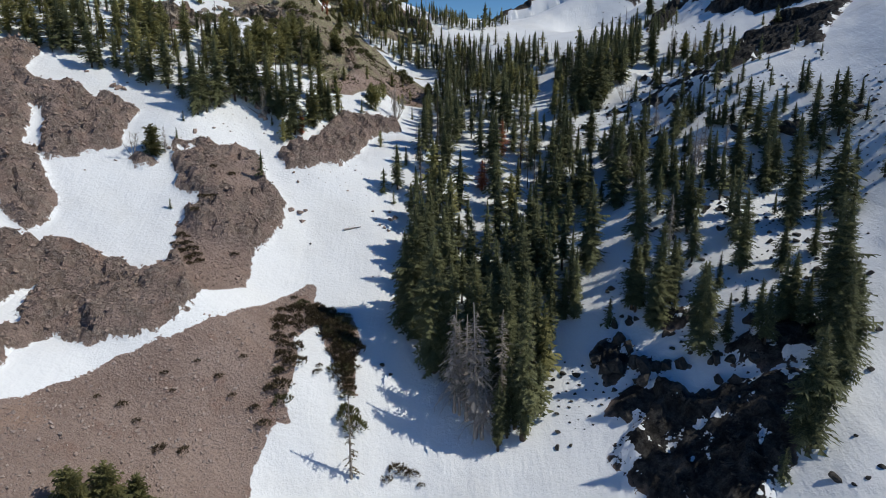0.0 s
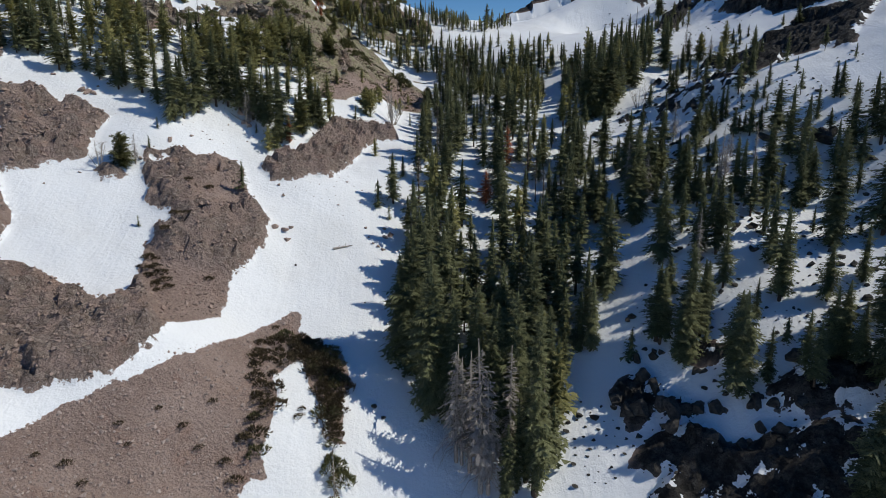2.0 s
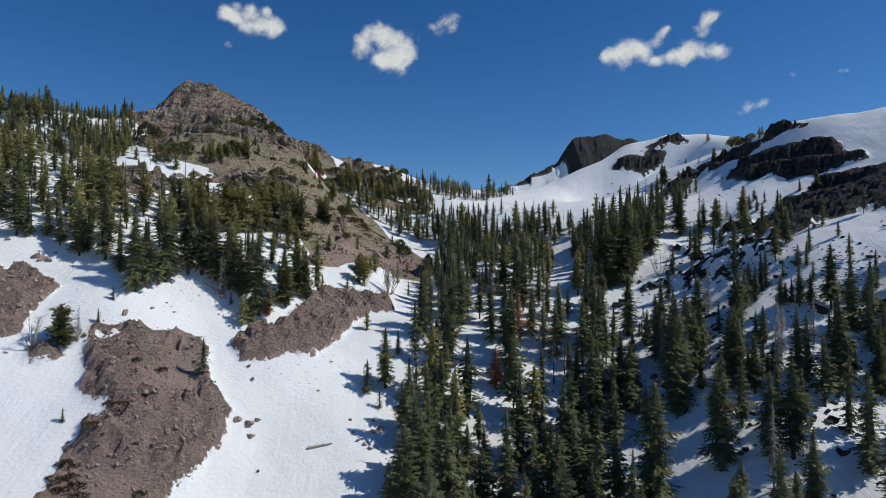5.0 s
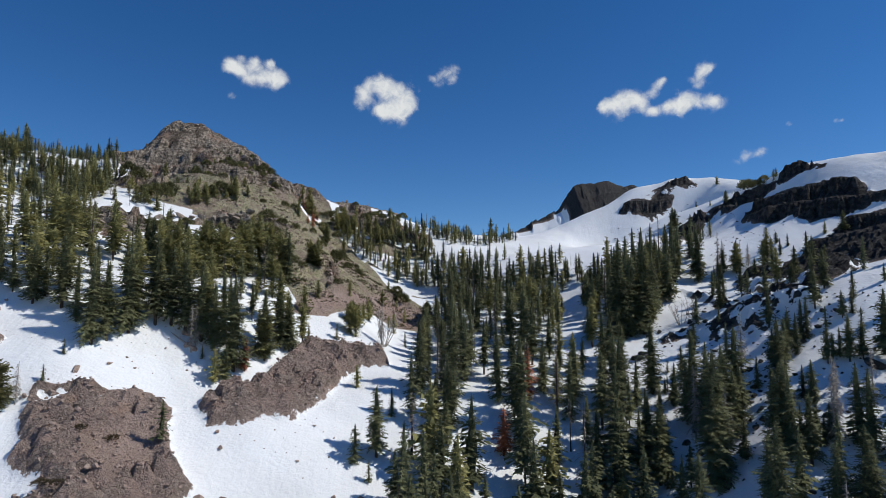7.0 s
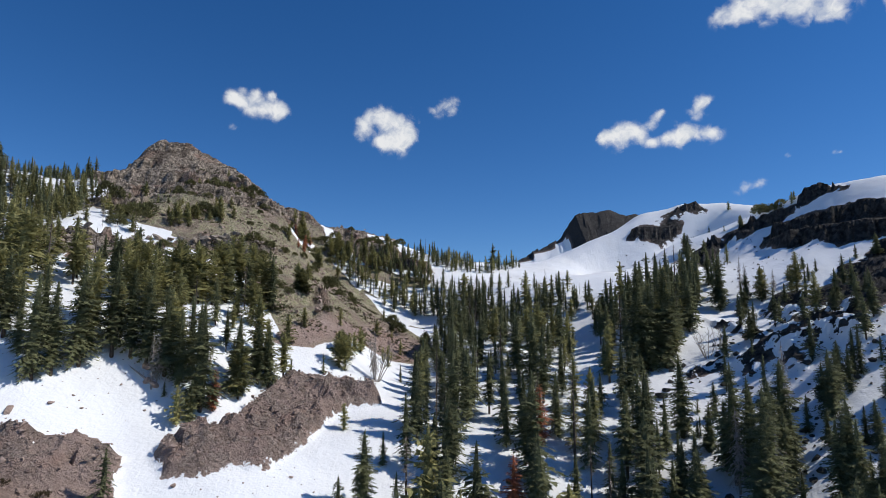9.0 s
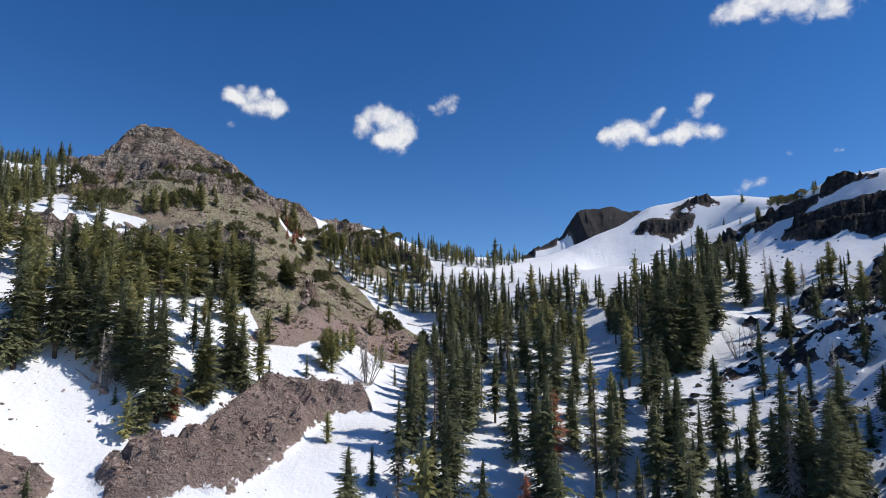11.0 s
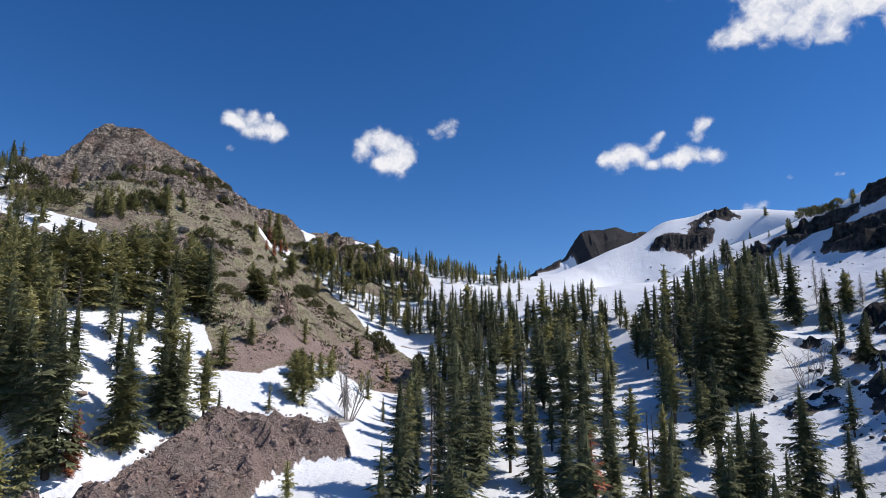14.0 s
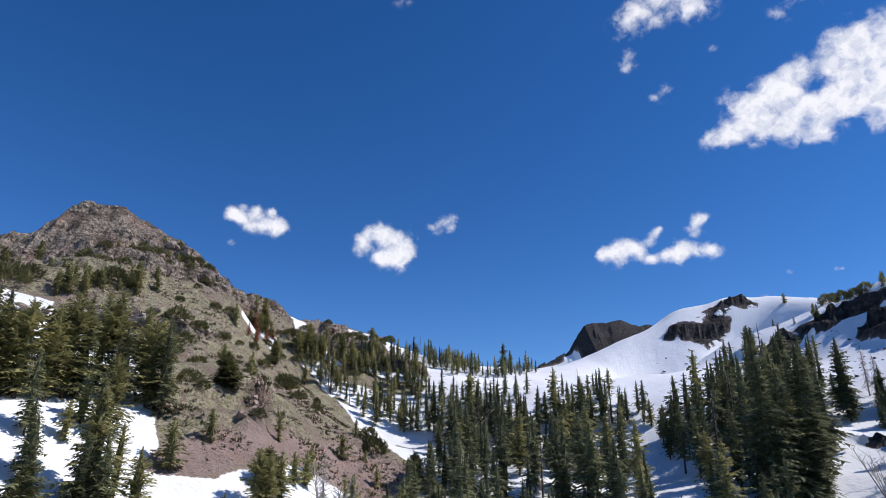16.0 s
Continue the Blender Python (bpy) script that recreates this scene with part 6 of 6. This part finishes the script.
fallen(-55.2, 197.9, 170, 6.3, "bleached fallen trunk lying on snow beside a snag", 6)
fallen(-18.1, 236.0, -105, 8.5, "bleached root tangle of a fallen tree at the snow edge", 22)
fallen(-18.5, 227.1, 79, 9.3, "bleached broken boughs of a fallen tree on snow", 18)
fallen(-27.0, 166.7, 24, 4.9, "small dark fallen branch lying on snow", 5)


def snow_stones(outline, gap, seed, sizes, mat, label):
    """Small stones that poke out of the snow here and there, joined."""
    places = scatter(outline, gap, seed, sizes)
    places = places[grain(places[:, 0], places[:, 1], 7) > 0.55]
    z = height(places[:, 0], places[:, 1])
    pieces = []
    for k, (x, y, s, turn) in enumerate(places):
        p, t = PEBBLES[k % 8]
        s = s * (0.3 + 0.7 * ((k * 0.7548) % 1) ** 3)
        pieces.append((p * s + (x, y, z[k] + 0.1 * s), t))
    tagged(new("stones", mesh_from("stones", *merge(pieces), mat)), label, "stones", kind="stuff")


snow_stones([(20, 118), (60, 112), (110, 120), (130, 180), (120, 260), (60, 250), (40, 180)], 1.6, 71, (0.45, 2.0), ROCK_DARK, "dark stones poking out of the shaded snow slope")
snow_stones([(-120, 196), (-90, 184), (-50, 186), (-20, 170), (-14, 190), (-45, 210), (-70, 196)], 2.0, 72, (0.2, 0.8), ROCK_BROWN, "brown stones poking out of sunny snow")
snow_stones([(95, 300), (140, 300), (160, 360), (150, 440), (100, 440), (110, 360)], 3.0, 73, (0.4, 1.8), ROCK_DARK, "dark stones on the snow below the cliffs")

# ---- clouds ----
def cloud_material():
    s = Shader("cloud")
    density = s.attr("puff")
    at = s.node("TexCoord", out=3)
    warp = s.t.nodes.new("ShaderNodeTexNoise")
    warp.inputs["Scale"].default_value, warp.inputs["Detail"].default_value = 0.014, 6
    s.put(warp.inputs["Vector"], at)
    bent = s.node("VectorMath", at, s.node("VectorMath", warp.outputs[1], (70.0, 70.0, 0.0), operation="MULTIPLY"), operation="ADD")
    swirl = s.math("SUBTRACT", s.noise(0.010, 10, 0.53, bent), 0.5)
    v = s.math("ADD", density, s.math("MULTIPLY", swirl, 3.5))
    alpha = s.math("MULTIPLY", s.step(v, 0.2, 1.6), s.step(density, 0.04, 0.4))
    glow = s.t.nodes.new("ShaderNodeEmission")
    shade = s.mix(s.step(s.noise(0.013, 8, 0.6, bent), 0.36, 0.58), (0.70, 0.75, 0.83), (0.97, 0.975, 0.98))
    s.put(glow.inputs[0], shade)
    glow.inputs[1].default_value = CLOUD_GLOW
    clear = s.t.nodes.new("ShaderNodeBsdfTransparent")
    both = s.node("MixShader", alpha, clear.outputs[0], glow.outputs[0])
    s.t.links.new(both, s.t.nodes["Material Output"].inputs[0])
    return s.m


CLOUD_GLOW = 0.79
CLOUD = cloud_material()
FAR = 3300


def cloud(way, puffs, label):
    """A fair-weather cloud far away: way is its direction; puffs are (right, down, radius) in thousandths of the distance."""
    puffs = np.array(puffs, float) * FAR / 1000 * (0.92, -0.92, 0.84)
    lo, hi = (puffs[:, :2] - 2.2 * puffs[:, 2:]).min(0), (puffs[:, :2] + 2.2 * puffs[:, 2:]).max(0)
    gx, gy = np.linspace(lo[0], hi[0], 44), np.linspace(lo[1], hi[1], 30)
    X, Y = np.meshgrid(gx, gy)
    d = np.zeros(X.shape)
    for px, py, pr in puffs:
        d += np.exp(-1.1 * (np.hypot(X - px, (Y - py) * 1.1) / pr) ** 2)
    d = np.minimum(d, 1.4) * (0.72 if "wisp" in label else 1)
    ny, nx = X.shape
    k = (np.arange(ny - 1)[:, None] * nx + np.arange(nx - 1)[None]).ravel()
    me = mesh_from("cloud", np.column_stack([X.ravel(), Y.ravel(), 0 * X.ravel()]), np.column_stack([k, k + 1, k + nx + 1, k + nx]), CLOUD, True)
    me.attributes.new("puff", "FLOAT", "POINT").data.foreach_set("value", d.ravel().astype(np.float32))
    ob = tagged(new("cloud", me), label, "cloud", "clouds in the sky")
    spot = Vector((0, 100, 100)) + Vector(way).normalized() * FAR
    ob.matrix_world = look(spot, (0, 100, 100)) @ pose(0, 0, 0, 0, 180, 0)
    return ob


cloud((-0.282, 0.887, 0.364), [(-27.5, 2.2, 17.9), (-38.6, -0.0, 12.4), (-12.7, 5.9, 17.9), (4.7, 8.3, 17.9), (22.3, 8.2, 20.6), (40.3, 13.4, 16.5), (-22.2, -15.0, 6.9), (-0.5, -11.4, 9.6), (23.9, -10.7, 8.2)], "small white fair-weather cloud in deep blue sky")
cloud((-0.318, 0.892, 0.322), [(0.0, -0.0, 11.5)], "tiny wisp of white cloud")
cloud((-0.094, 0.937, 0.337), [(-38.9, 15.2, 14.4), (-32.5, -9.2, 17.3), (-20.5, -22.5, 14.4), (1.1, -19.5, 21.6), (14.7, 1.4, 34.5), (33.5, -2.0, 24.5), (39.6, 16.5, 17.3), (17.9, 22.8, 24.5), (-4.0, 20.7, 14.4)], "small white fair-weather cloud in deep blue sky")
cloud((-0.001, 0.929, 0.370), [(-15.6, 5.5, 12.1), (-1.4, 3.7, 15.5), (12.7, -5.5, 15.5), (15.6, 5.6, 10.3)], "tiny wisp of white cloud")
cloud((0.320, 0.892, 0.320), [(-90.2, 2.4, 10.2), (-75.2, 6.8, 19.2), (-58.5, -2.3, 20.4), (-58.3, 22.4, 14.0), (-33.2, 0.6, 17.9), (-28.9, 16.5, 11.5), (-12.9, -6.0, 12.8), (-1.0, -20.5, 10.2), (7.0, -27.5, 6.4), (-11.8, 20.1, 10.2), (9.0, 14.4, 14.0), (28.4, 15.7, 17.9), (45.3, 9.6, 21.7), (67.2, 15.6, 15.3), (84.3, 14.1, 14.0)], "long ragged white cloud with a curled end")
cloud((0.374, 0.861, 0.344), [(-8.2, 7.4, 14.2), (-1.7, -4.6, 15.6), (8.1, -7.4, 8.5)], "small white fair-weather cloud in deep blue sky")
cloud((0.439, 0.870, 0.223), [(-9, 0, 14.4), (13.5, -4.5, 10.8)], "thin white cloud low over the ridge")
cloud((0.479, 0.838, 0.261), [(0, 0, 7.2)], "tiny wisp of white cloud")
cloud((0.529, 0.809, 0.257), [(-2.7, 0, 6.3), (5.4, 0, 4.5)], "tiny wisp of white cloud")
cloud((0.492, 0.720, 0.489), [(-150.5, 40.6, 16.3), (-127.1, 39.3, 23.0), (-107.2, 40.7, 22.7), (-105.6, -6.9, 22.6), (-91.7, 10.5, 22.4), (-84.1, 43.2, 26.9), (-63.3, 15.2, 30.9), (-54.5, -11.6, 24.1), (-34.1, -21.4, 23.8), (-15.7, -23.3, 19.2), (-27.0, -0.8, 21.6), (-39.4, 27.0, 30.6), (-54.4, 47.8, 26.5), (-22.9, 57.2, 28.2), (-26.5, 77.3, 15.3), (-5.1, 37.7, 27.8), (-0.5, 72.3, 21.5), (19.0, 19.3, 16.8), (21.4, 46.0, 23.2), (25.8, -40.8, 22.9), (23.9, -9.6, 18.8), (39.2, -20.2, 26.9), (61.5, -35.6, 32.6), (74.2, -1.5, 32.5), (80.9, -36.1, 40.2), (60.0, 14.6, 22.6), (63.3, 43.3, 24.7), (41.7, 46.0, 16.7), (61.0, 78.4, 12.4), (103.2, 2.5, 54.8), (95.0, 57.5, 32.3)], "large bright billowing white cloud")
cloud((0.305, 0.724, 0.618), [(-54, 18.1, 25), (-18.1, -4.5, 36), (27, -13.5, 36), (54, 18.1, 23), (77, -18.1, 27)], "small white fair-weather cloud in deep blue sky")
cloud((0.271, 0.776, 0.570), [(0, 0, 18.1), (-7.2, 10.8, 12.6)], "tiny wisp of white cloud")
cloud((0.324, 0.790, 0.521), [(0, 0, 16.3), (-18.1, 4.5, 10.8)], "tiny wisp of white cloud")
cloud((0.376, 0.741, 0.556), [(0, 0, 11.7)], "tiny wisp of white cloud")
cloud((-0.059, 0.748, 0.662), [(0, -1.8, 22), (-36, 0, 16.3)], "small white fair-weather cloud in deep blue sky")
cloud((0.461, 0.675, 0.577), [(-18.1, 0, 18.1), (18.1, -9, 20)], "tiny wisp of white cloud")
